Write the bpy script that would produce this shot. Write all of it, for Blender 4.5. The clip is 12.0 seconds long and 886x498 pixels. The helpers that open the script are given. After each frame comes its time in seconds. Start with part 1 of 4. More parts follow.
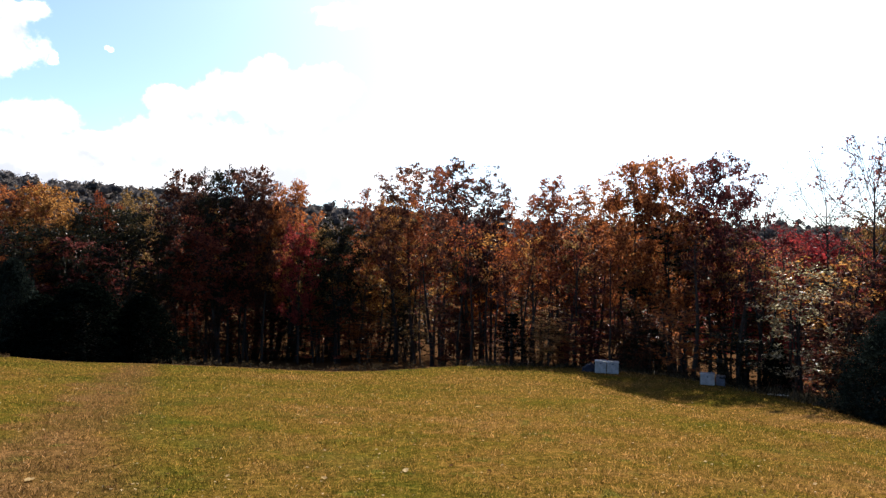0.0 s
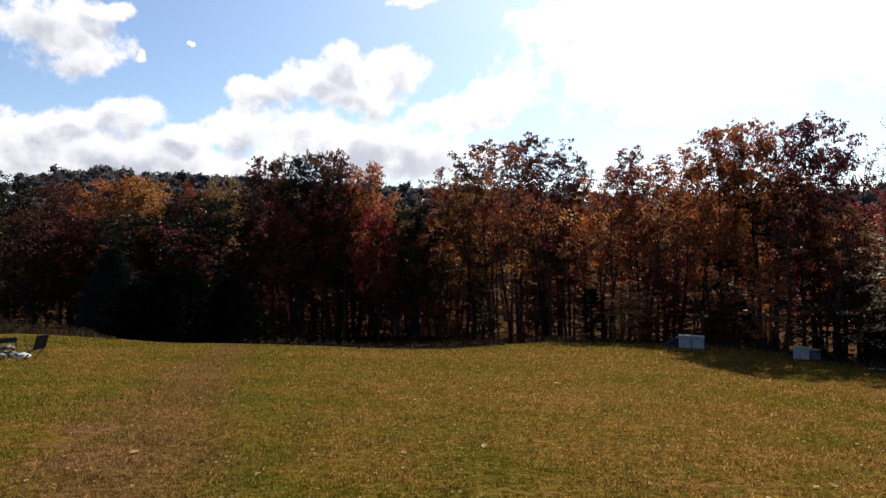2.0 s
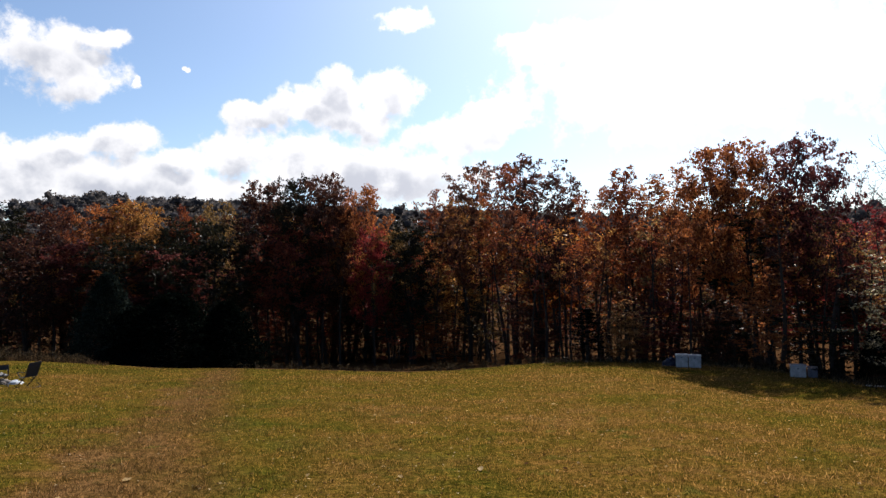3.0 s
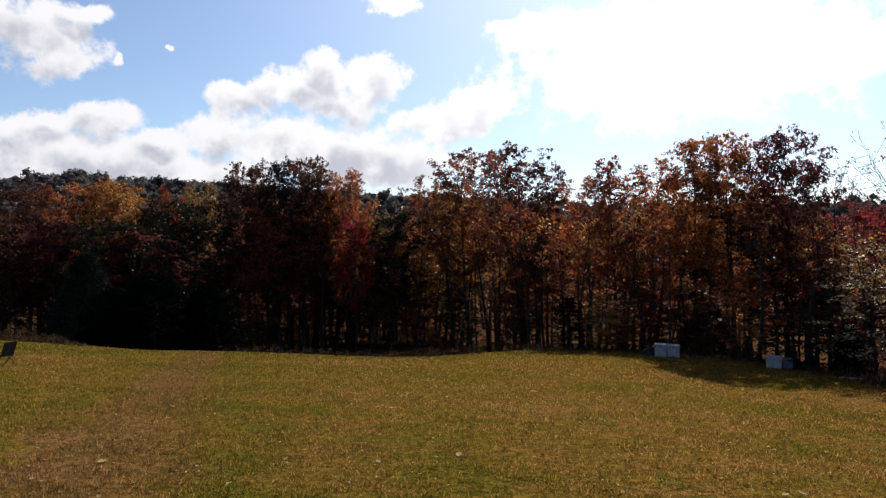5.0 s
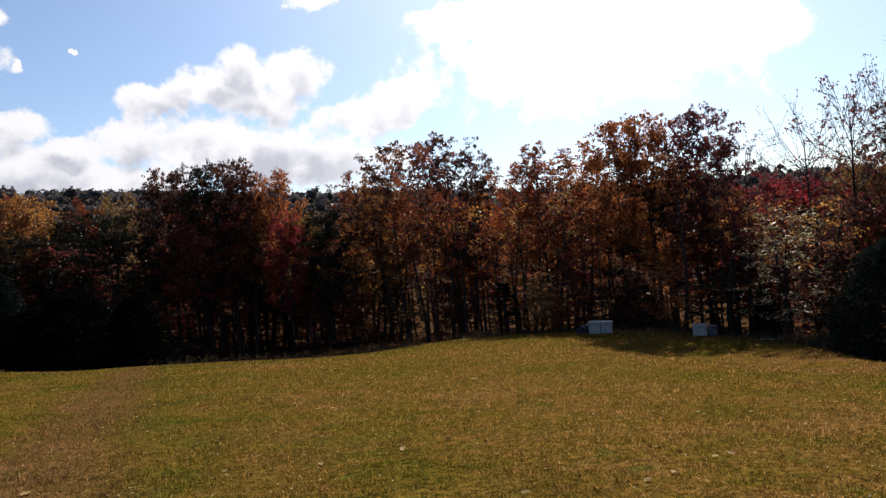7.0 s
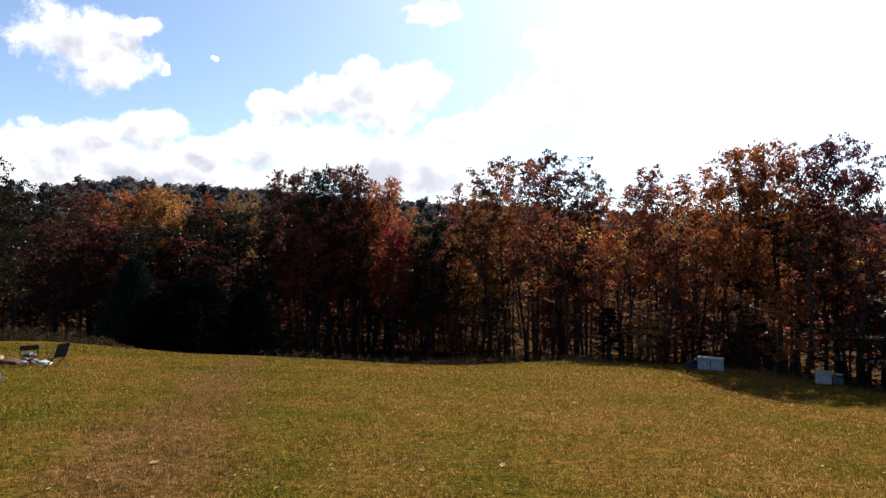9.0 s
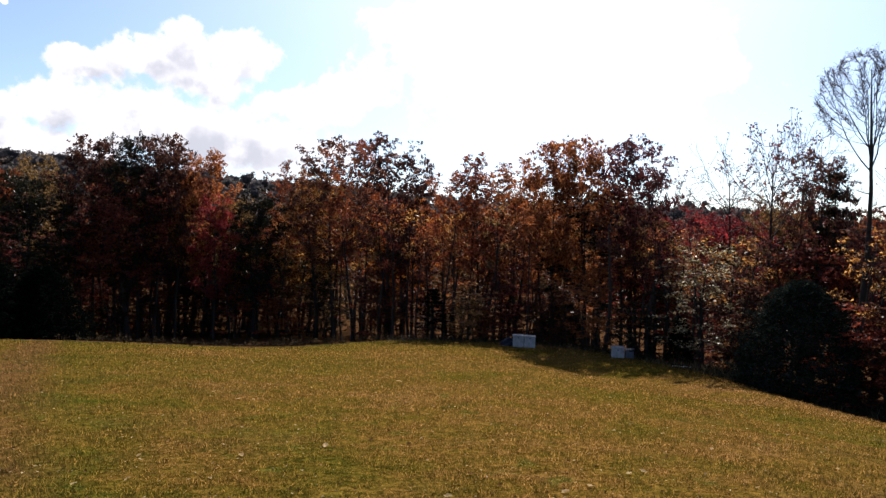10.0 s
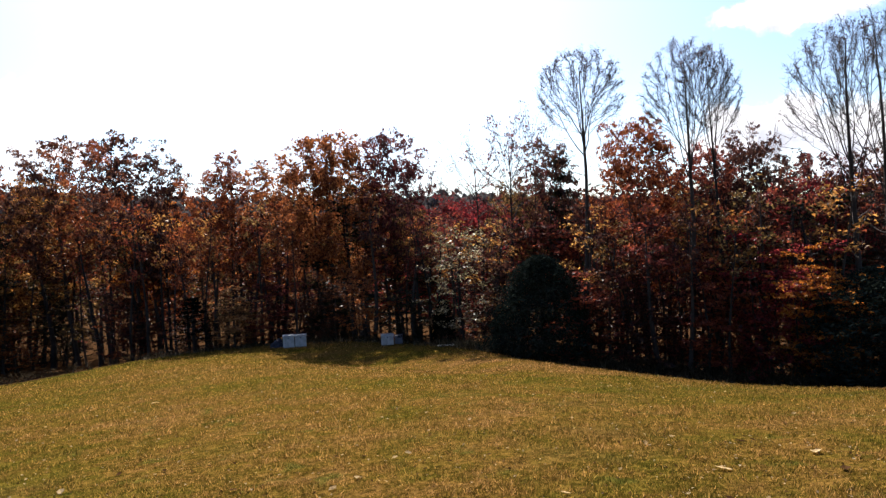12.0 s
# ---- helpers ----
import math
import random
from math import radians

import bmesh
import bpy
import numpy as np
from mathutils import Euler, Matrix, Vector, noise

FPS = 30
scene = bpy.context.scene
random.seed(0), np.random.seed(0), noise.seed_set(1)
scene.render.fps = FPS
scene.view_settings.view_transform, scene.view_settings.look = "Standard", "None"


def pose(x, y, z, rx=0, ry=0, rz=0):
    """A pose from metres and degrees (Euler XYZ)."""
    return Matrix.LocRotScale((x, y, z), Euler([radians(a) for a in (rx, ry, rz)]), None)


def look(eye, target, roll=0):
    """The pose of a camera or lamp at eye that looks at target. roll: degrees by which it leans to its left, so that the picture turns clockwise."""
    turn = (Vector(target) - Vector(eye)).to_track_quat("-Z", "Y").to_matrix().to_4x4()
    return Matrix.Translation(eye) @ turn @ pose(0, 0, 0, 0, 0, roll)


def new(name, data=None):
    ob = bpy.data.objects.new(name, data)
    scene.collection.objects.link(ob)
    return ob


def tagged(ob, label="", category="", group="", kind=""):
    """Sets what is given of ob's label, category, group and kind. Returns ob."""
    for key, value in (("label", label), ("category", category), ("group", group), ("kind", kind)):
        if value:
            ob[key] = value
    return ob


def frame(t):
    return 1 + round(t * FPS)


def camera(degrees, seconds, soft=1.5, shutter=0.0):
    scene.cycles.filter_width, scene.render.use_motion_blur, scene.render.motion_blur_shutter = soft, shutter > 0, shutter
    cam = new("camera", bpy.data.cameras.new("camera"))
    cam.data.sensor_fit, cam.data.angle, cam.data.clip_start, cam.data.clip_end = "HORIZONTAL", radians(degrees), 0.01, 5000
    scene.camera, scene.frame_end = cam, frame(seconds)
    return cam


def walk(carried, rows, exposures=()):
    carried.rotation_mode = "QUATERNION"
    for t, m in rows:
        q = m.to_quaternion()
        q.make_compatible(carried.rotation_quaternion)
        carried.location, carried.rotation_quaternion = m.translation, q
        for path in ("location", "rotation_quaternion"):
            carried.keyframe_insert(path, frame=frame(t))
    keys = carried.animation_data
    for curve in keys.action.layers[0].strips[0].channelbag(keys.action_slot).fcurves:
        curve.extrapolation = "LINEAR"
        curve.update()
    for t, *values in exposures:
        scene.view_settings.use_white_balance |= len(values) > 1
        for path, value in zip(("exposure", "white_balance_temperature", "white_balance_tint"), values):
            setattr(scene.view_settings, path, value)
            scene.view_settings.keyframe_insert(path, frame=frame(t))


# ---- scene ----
cam = camera(68.0, 12.0, soft=1.4)
PATH = (
    (0.0, -0.068, -0.014, 1.600, 0.11, 1.43, -0.75),
    (0.5, -0.023, -0.016, 1.591, 3.89, 1.16, 1.90),
    (1.0, -0.027, 0.013, 1.605, 3.93, 1.58, 2.03),
    (1.5, -0.020, -0.009, 1.591, 6.09, 0.43, 2.34),
    (2.0, -0.020, -0.008, 1.595, 6.75, -0.50, 0.91),
    (2.5, -0.014, -0.017, 1.597, 6.89, 0.91, 2.46),
    (3.0, -0.000, -0.018, 1.598, 6.36, 1.37, 1.56),
    (3.2, 0.026, -0.026, 1.604, 5.57, 1.61, 0.92),
    (4.8, 0.017, 0.001, 1.595, 5.06, 0.20, 0.49),
    (5.0, 0.017, 0.002, 1.595, 4.94, 0.16, 0.47),
    (5.5, 0.059, 0.006, 1.608, 0.79, 0.97, 0.79),
    (6.0, 0.096, 0.028, 1.602, -5.59, -0.14, 2.23),
    (6.5, 0.083, 0.033, 1.605, -3.63, -0.65, 3.12),
    (7.0, 0.067, 0.030, 1.600, -0.84, -0.74, 4.39),
    (7.5, 0.053, 0.029, 1.596, 3.77, -0.80, 2.75),
    (7.7, 0.039, 0.018, 1.593, 5.66, -0.78, 1.97),
    (9.3, -0.100, -0.028, 1.617, 8.19, 1.03, -0.12),
    (9.5, -0.105, -0.026, 1.619, 4.98, 0.70, -0.67),
    (10.0, -0.075, -0.027, 1.606, -6.68, -0.59, -1.50),
    (10.5, -0.067, 0.001, 1.573, -12.94, -2.16, -1.99),
    (11.0, -0.076, -0.005, 1.573, -13.17, -2.67, -1.09),
    (11.5, 0.008, 0.013, 1.571, -19.14, -2.56, -1.53),
    (12.0, 0.111, -0.022, 1.617, -26.90, -1.30, 3.01),
)
EXPOSURES = ((0.0, 1.60, 6500, 12), (0.5, 1.12, 6500, 12), (1.5, 1.0, 6500, 12), (3.0, 1.05, 6500, 12), (5.0, 0.88, 6500, 13), (6.5, 0.88, 6500, 14), (7.5, 0.98, 6500, 13), (9.5, 1.27, 6500, 13), (10.0, 1.17, 6500, 15), (10.5, 1.25, 6500, 16), (12.0, 1.50, 6500, 14))
walk(cam, [(t, pose(x, y, z, 90 + p, r, yaw)) for t, x, y, z, yaw, p, r in PATH], EXPOSURES)

# ---- sky and sun ----
SUN_AZ, SUN_EL = 17.0, 40.0
to_sun = Vector((math.sin(radians(SUN_AZ)) * math.cos(radians(SUN_EL)), math.cos(radians(SUN_AZ)) * math.cos(radians(SUN_EL)), math.sin(radians(SUN_EL))))
sun = new("sun", bpy.data.lights.new("sun", "SUN"))
sun.data.energy, sun.data.angle, sun.data.color = 5.0, radians(0.6), (1.0, 0.93, 0.82)
sun.matrix_basis = look(to_sun * 200, (0, 0, 0))
SKY_STRENGTH = 0.138


class Nodes:
    """A small builder of shader nodes."""

    def __init__(self, tree):
        self.tree = tree
        tree.nodes.clear()

    def add(self, kind, ins=(), out=0, **props):
        n = self.tree.nodes.new(kind)
        for k, val in props.items():
            setattr(n, k, val)
        for key, val in (ins.items() if isinstance(ins, dict) else enumerate(ins)):
            if val is None:
                continue
            if isinstance(val, bpy.types.NodeSocket):
                self.tree.links.new(val, n.inputs[key])
            else:
                n.inputs[key].default_value = val
        return n.outputs[out] if n.outputs else None

    def math(self, op, a, b=None, c=None, clamp=False):
        return self.add("ShaderNodeMath", [a, b, c], operation=op, use_clamp=clamp)

    def step(self, x, lo, hi, a=0.0, b=1.0):
        return self.add("ShaderNodeMapRange", {"Value": x, "From Min": lo, "From Max": hi, "To Min": a, "To Max": b}, interpolation_type="SMOOTHSTEP")

    def mix(self, f, a, b, blend="MIX"):
        n = self.tree.nodes.new("ShaderNodeMix")
        n.data_type, n.blend_type = "RGBA", blend
        for i, val in ((0, f), (6, a), (7, b)):
            if isinstance(val, bpy.types.NodeSocket):
                self.tree.links.new(val, n.inputs[i])
            else:
                n.inputs[i].default_value = val if i == 0 else (*val, 1)
        return n.outputs[2]

    def noise(self, vec, scale, detail=4.0, rough=0.55, out=0):
        return self.add("ShaderNodeTexNoise", {"Vector": vec, "Scale": scale, "Detail": detail, "Roughness": rough}, out=out)


# each cloud: azimuth and elevation in degrees, half width, half height
CUMULUS = (
    (-36.8, 15.9, 4.3, 2.8), (-33.4, 17.9, 1.9, 0.9), (-35.3, 14.6, 2.1, 1.3), (-27.6, 16.1, 0.4, 0.2), (-31.8, 14.8, 0.35, 0.5),
    (-21.8, 12.7, 3.3, 1.2), (-17.6, 13.6, 3.2, 1.6), (-14.8, 14.9, 2.0, 2.0), (-10.8, 14.7, 3.0, 2.0), (-13.8, 12.5, 4.2, 1.4),
    (-38.6, 8.8, 3.9, 1.2), (-35.9, 9.8, 2.3, 1.0), (-32.1, 10.4, 2.6, 1.3), (-27.9, 8.9, 2.4, 0.9), (-23.6, 9.8, 2.8, 1.6), (-34.4, 6.9, 17.5, 2.2),
    (-18.6, 9.2, 5.0, 2.1), (-11.9, 8.0, 9.6, 2.7), (-4.6, 11.1, 4.5, 1.6), (-1.3, 12.4, 3.8, 1.6), (-9.4, 20.9, 2.6, 0.9), (3.8, 18.0, 5.1, 1.5),
    (14.9, 15.0, 14.1, 5.2), (26.8, 14.3, 3.9, 2.8), (56.5, 15.4, 6.5, 1.3), (53.5, 6.6, 6.0, 2.4), (60.8, 4.6, 5.9, 3.5))
world = bpy.data.worlds.new("world")
scene.world = world
world.use_nodes = True
k = Nodes(world.node_tree)
way = k.add("ShaderNodeTexCoord")
dxyz = k.tree.nodes.new("ShaderNodeSeparateXYZ")
k.tree.links.new(way, dxyz.inputs[0])
az = k.math("MULTIPLY", k.math("ARCTAN2", dxyz.outputs[0], dxyz.outputs[1]), 57.2958)
el = k.math("MULTIPLY", k.math("ARCSINE", dxyz.outputs[2]), 57.2958)
warp = k.noise(way, 15.0, 7.0, 0.6, out=1)
flat = k.add("ShaderNodeCombineXYZ", [az, el, 0.0])
flat = k.add("ShaderNodeVectorMath", [flat, k.add("ShaderNodeVectorMath", [k.add("ShaderNodeVectorMath", [warp, (0.5, 0.5, 0.5)], operation="SUBTRACT"), (4.4, 3.2, 0.0)], operation="MULTIPLY")], operation="ADD")


def heap(p):
    """How far inside the cumulus a direction lies: under 1 is inside."""
    body = None
    for a0, e0, ra, re in CUMULUS:
        d = k.add("ShaderNodeVectorMath", [p, (a0, e0, 0)], operation="SUBTRACT")
        d = k.add("ShaderNodeVectorMath", [d, (1 / ra, 1 / re, 0)], operation="MULTIPLY")
        d = k.add("ShaderNodeVectorMath", [d], out=1, operation="LENGTH")
        body = d if body is None else k.math("SMOOTH_MIN", body, d, 0.35)
    return body


body = heap(flat)
over = heap(k.add("ShaderNodeVectorMath", [flat, (0.5, 1.05, 0.0)], operation="ADD"))
# elsewhere the same kind of broken cloud goes on
other = k.step(k.noise(way, 3.2, 7.0, 0.55), 0.68, 0.8)
away = k.step(k.add("ShaderNodeVectorMath", [way, tuple(Vector((0.2, 0.95, 0.1)).normalized())], out=1, operation="DOT_PRODUCT"), 0.62, 0.45)
up = k.step(dxyz.outputs[2], 0.0, 0.12)
fine = k.noise(way, 26.0, 9.0, 0.62)
edge = k.math("ADD", body, k.math("MULTIPLY", k.math("SUBTRACT", fine, 0.5), 1.9))
mask = k.step(edge, 1.2, 0.72)
mask = k.math("MAXIMUM", mask, k.math("MULTIPLY", k.math("MULTIPLY", other, away), up))
toward = k.add("ShaderNodeVectorMath", [way, tuple(to_sun)], out=1, operation="DOT_PRODUCT")
toward = k.math("MAXIMUM", toward, 0.0)
veil = k.math("ADD", k.math("MULTIPLY", k.math("POWER", toward, 9.0), 0.85), k.math("MULTIPLY", k.math("POWER", toward, 160.0), 6.0))
hollow = k.math("MULTIPLY", k.step(over, 1.0, 0.35), k.step(k.noise(way, 17.0, 6.0, 0.55), 0.32, 0.62))
hollow = k.math("MULTIPLY", k.math("MULTIPLY", hollow, 0.95), k.step(veil, 0.3, 0.06))
cloud = k.mix(hollow, (1.07, 1.08, 1.1), (0.57, 0.605, 0.69))
sky = k.add("ShaderNodeTexSky", sky_type="NISHITA", sun_disc=False, sun_elevation=radians(SUN_EL), sun_rotation=radians(SUN_AZ), air_density=1.0, dust_density=0.2, ozone_density=2.0)
blue = k.mix(1.0, sky, (SKY_STRENGTH, SKY_STRENGTH, SKY_STRENGTH * 1.02), "MULTIPLY")
light = k.mix(1.0, k.mix(mask, blue, cloud), k.mix(1.0, (1.0, 0.98, 0.94), k.add("ShaderNodeCombineColor", [veil, veil, veil]), "MULTIPLY"), "ADD")
k.add("ShaderNodeOutputWorld", [k.add("ShaderNodeBackground", [light, 0.476])])

# ---- materials ----
def material(name):
    m = bpy.data.materials.new(name)
    m.use_nodes = True
    return m, Nodes(m.node_tree)


def ramp(k, x, stops):
    n = k.tree.nodes.new("ShaderNodeValToRGB")
    while len(n.color_ramp.elements) < len(stops):
        n.color_ramp.elements.new(0.5)
    for e, (p, c) in zip(n.color_ramp.elements, stops):
        e.position, e.color = p, (*c, 1)
    k.tree.links.new(x, n.inputs[0])
    return n.outputs[0]


def surface(name, dark, pale, scale=8.0, rough=0.7, bump=0.2, metal=0.0, spread=0.0, shine=0.25):
    """A plain two-tone surface with coarse and fine variation."""
    m, k = material(name)
    co = k.add("ShaderNodeTexCoord", out=3)
    coarse, grain = k.noise(co, scale, 5.0), k.noise(co, scale * 9, 3.0)
    f = k.math("ADD", k.math("MULTIPLY", coarse, 0.65), k.math("MULTIPLY", grain, 0.35))
    if spread:
        f = k.math("ADD", f, k.math("MULTIPLY", k.math("SUBTRACT", k.add("ShaderNodeObjectInfo", out=5), 0.5), spread))
    col = k.mix(k.step(f, 0.3, 0.7), dark, pale)
    nrm = k.add("ShaderNodeBump", {"Strength": bump, "Distance": 0.02, "Height": grain})
    s = k.add("ShaderNodeBsdfPrincipled", {"Base Color": col, "Roughness": rough, "Metallic": metal, "Specular IOR Level": shine, "Normal": nrm})
    k.add("ShaderNodeOutputMaterial", [s])
    return m


def leafage(name, dark, mid, pale, through_light=0.62, gloss=0.012):
    """Leaves: each leaf its own tone, part of the light passes through."""
    m, k = material(name)
    isle = k.add("ShaderNodeNewGeometry", out="Random Per Island")
    co = k.add("ShaderNodeTexCoord", out=3)
    f = k.math("ADD", k.math("MULTIPLY", isle, 0.8), k.math("MULTIPLY", k.noise(co, 0.8, 3.0), 0.38))
    f = k.math("ADD", f, k.math("MULTIPLY", k.math("SUBTRACT", k.add("ShaderNodeObjectInfo", out=5), 0.5), 0.25))
    # the early pale stop paints sunlit specks on leaves picked at random
    col = ramp(k, f, ((0.32, dark), (0.64, mid), (0.9, pale)))
    s = k.add("ShaderNodeMixShader", [through_light, k.add("ShaderNodeBsdfDiffuse", [col]), k.add("ShaderNodeBsdfTranslucent", [col])])
    s = k.add("ShaderNodeMixShader", [gloss, s, k.add("ShaderNodeBsdfGlossy", {"Color": (0.9, 0.9, 0.9, 1), "Roughness": 0.38})])
    k.add("ShaderNodeOutputMaterial", [s])
    return m


LEAF = {
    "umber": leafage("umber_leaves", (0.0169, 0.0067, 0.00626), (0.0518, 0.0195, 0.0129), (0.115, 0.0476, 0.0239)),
    "rust": leafage("rust_leaves", (0.0488, 0.0123, 0.00734), (0.194, 0.0462, 0.0162), (0.24, 0.0762, 0.0243)),
    "amber": leafage("amber_leaves", (0.0626, 0.0194, 0.00958), (0.269, 0.0828, 0.0251), (0.347, 0.132, 0.0414)),
    "gold": leafage("gold_leaves", (0.0746, 0.0316, 0.0104), (0.307, 0.133, 0.0321), (0.369, 0.191, 0.0547)),
    "brick": leafage("brick_leaves", (0.0456, 0.0114, 0.0107), (0.185, 0.0384, 0.0214), (0.248, 0.0628, 0.0292)),
    "crimson": leafage("crimson_leaves", (0.052, 0.00664, 0.00945), (0.181, 0.019, 0.0209), (0.268, 0.0422, 0.0352)),
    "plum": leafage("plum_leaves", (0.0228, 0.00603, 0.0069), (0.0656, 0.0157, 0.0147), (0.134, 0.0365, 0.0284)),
    "orange": leafage("orange_leaves", (0.12, 0.0301, 0.00634), (0.408, 0.114, 0.0165), (0.404, 0.165, 0.0269)),
    "olive": leafage("olive_leaves", (0.0353, 0.0239, 0.00945), (0.12, 0.072, 0.0247), (0.23, 0.136, 0.0488)),
    # green taken almost to black, so that it carries the wood's shade
    "bottle": leafage("shade_dark_green_leaves", (0.00245, 0.00307, 0.00184), (0.00719, 0.00778, 0.00372), (0.0274, 0.0233, 0.00986), 0.35),
    "silver": leafage("pale_leaves", (0.0608, 0.0456, 0.0213), (0.159, 0.126, 0.0608), (0.38, 0.326, 0.206), 0.55, 0.03),
    # beech brightened to look sunlit where taller trees keep the sun off
    "beech": leafage("sunlit_toned_beech_leaves", (0.104, 0.0427, 0.0142), (0.304, 0.133, 0.0427), (0.57, 0.323, 0.142), 0.7, 0.02),
    # needles near black: the evergreens' shade is put into their colour
    "needle": leafage("shaded_cedar_needles", (0.00121, 0.00222, 0.00161), (0.00282, 0.00444, 0.00323), (0.00727, 0.00965, 0.00727), 0.1, 0.0),
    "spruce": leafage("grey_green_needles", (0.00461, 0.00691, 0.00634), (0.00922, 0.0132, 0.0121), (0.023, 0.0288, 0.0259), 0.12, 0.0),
    # paler and bluer, with haze and a lit top put into the colour
    "mist": leafage("haze_paled_needles", (0.00536, 0.00806, 0.00618), (0.0107, 0.0152, 0.0123), (0.0268, 0.0335, 0.0266), 0.15, 0.0),
}
LEAF_WORDS = {"umber": "dull brown", "rust": "rust orange", "amber": "amber brown", "gold": "golden yellow", "brick": "brick red", "crimson": "crimson",
    "plum": "dark maroon", "orange": "bright orange", "olive": "olive yellow", "bottle": "shade-dark green", "silver": "pale yellow", "beech": "sunlit-toned coppery", "needle": "shade-dark green", "spruce": "grey-green", "mist": "haze-paled blue-green"}
BARK = surface("bark", (0.009, 0.0068, 0.006), (0.03, 0.023, 0.019), 3.0, 0.9, 0.5, spread=0.3)

# ---- the lie of the land ----
# azimuth, distance of the lawn's far edge, elevation at which it shows from the lawn's upper end
EDGE = ((-60, 55, -5.0), (-40, 52, -6.0), (-35, 46, -6.9), (-29, 42, -7.75), (-22, 40, -8.4), (-13, 38, -9.1), (-5.5, 38, -9.3), (-1, 40, -9.0),
    (4, 43, -8.6), (9, 44, -8.5), (14, 43.5, -8.55), (18, 41, -8.8), (21.4, 37, -9.05), (26, 34, -9.6), (31, 32, -10.3), (33, 31, -10.9),
    (37.5, 30, -11.8), (41.5, 29.5, -12.3), (46, 29, -12.85), (50, 28.5, -13.35), (54, 28, -13.5), (60, 28, -13.35), (75, 28, -12.4))
EYE = 1.6
edge_az = np.array([-180.0] + [e[0] for e in EDGE] + [180.0])
edge_d = np.array([60.0] + [e[1] for e in EDGE] + [60.0])
edge_z = np.array([6.8] + [EYE + e[1] * math.tan(radians(e[2])) for e in EDGE] + [6.8])
# rounded between the given azimuths
around = np.arange(-180, 180.5, 0.5)
bell = np.exp(-0.5 * (np.arange(-12, 13) / 4.0) ** 2)
edge_d, edge_z = (np.convolve(np.pad(np.interp(around, edge_az, q), 12, mode="edge"), bell / bell.sum(), mode="valid") for q in (edge_d, edge_z))
edge_az = around
# the far wooded ridge: azimuth and elevation of its skyline
RIDGE = ((-180, 3.0), (-60, 4.8), (-40.8, 5.2), (-38.3, 5.6), (-36, 6.0), (-34.3, 6.3), (-31.8, 6.1), (-29, 5.9), (-25, 5.8), (-10, 5.0), (6, 4.1), (15, 3.6), (27, 3.6), (60, 1.0), (180, 3.0))
ridge_az, ridge_el = [q[0] for q in RIDGE], [q[1] for q in RIDGE]


def edge_at(a):
    return np.interp(a, edge_az, edge_d)


def land(x, y):
    """Height of the ground: a lawn that falls away and then drops into the wood."""
    a, r = np.degrees(np.arctan2(x, y)), np.hypot(x, y)
    d, ze = np.interp(a, edge_az, edge_d), np.interp(a, edge_az, edge_z)
    s = -(0.0078 * np.sin(np.radians(a)) + 0.1127 * np.cos(np.radians(a))) / 0.9936
    u = np.minimum(r, d)
    z = s * u + (ze - s * d) * (u / d) ** 2
    swell = np.sin(0.42 * x + 0.2 * y) + np.sin(0.31 * y - 0.45 * x + 2.0) + 0.5 * np.sin(0.8 * x - 0.6 * y + 1.0)
    z = z + 0.02 * swell * np.clip((r - 3) / 6, 0, 1) * np.clip((200 - r) / 100, 0, 1)
    # a shallow dip before the level ground where the boxes stand
    dip = np.clip((a - 6) / 14, 0, 1) * np.clip((36 - a) / 10, 0, 1)
    z = z - 0.74 * dip * dip * (3 - 2 * dip) * np.exp(-(((u / d) - 0.73) / 0.15) ** 2)
    over = np.maximum(r - d, 0.0)
    z = z - 7.0 * (1 - np.exp(-over / 32.0)) * (1 - np.exp(-over / 3.0))
    h = np.clip((r - 140.0) / 240.0, 0.0, 1.0)
    crest = EYE + 380.0 * np.tan(np.radians(np.interp(a, ridge_az, ridge_el))) - 9.0
    return z + (crest - z) * h * h * (3 - 2 * h)


def at(a, r):
    x, y = r * math.sin(radians(a)), r * math.cos(radians(a))
    return x, y, float(land(x, y))


def mesh(name, verts, faces, mats=(), smooth=False):
    me = bpy.data.meshes.new(name)
    me.from_pydata(verts.tolist() if isinstance(verts, np.ndarray) else verts, [], faces.tolist() if isinstance(faces, np.ndarray) else faces)
    for m in mats:
        me.materials.append(m)
    if smooth:
        me.shade_smooth()
    return me


LAWN_TONES = ((0.51, (0.0415, 0.047, 0.00648)), (0.62, (0.077, 0.0578, 0.00896)), (0.74, (0.108, 0.0622, 0.014)), (0.87, (0.148, 0.081, 0.0288)))


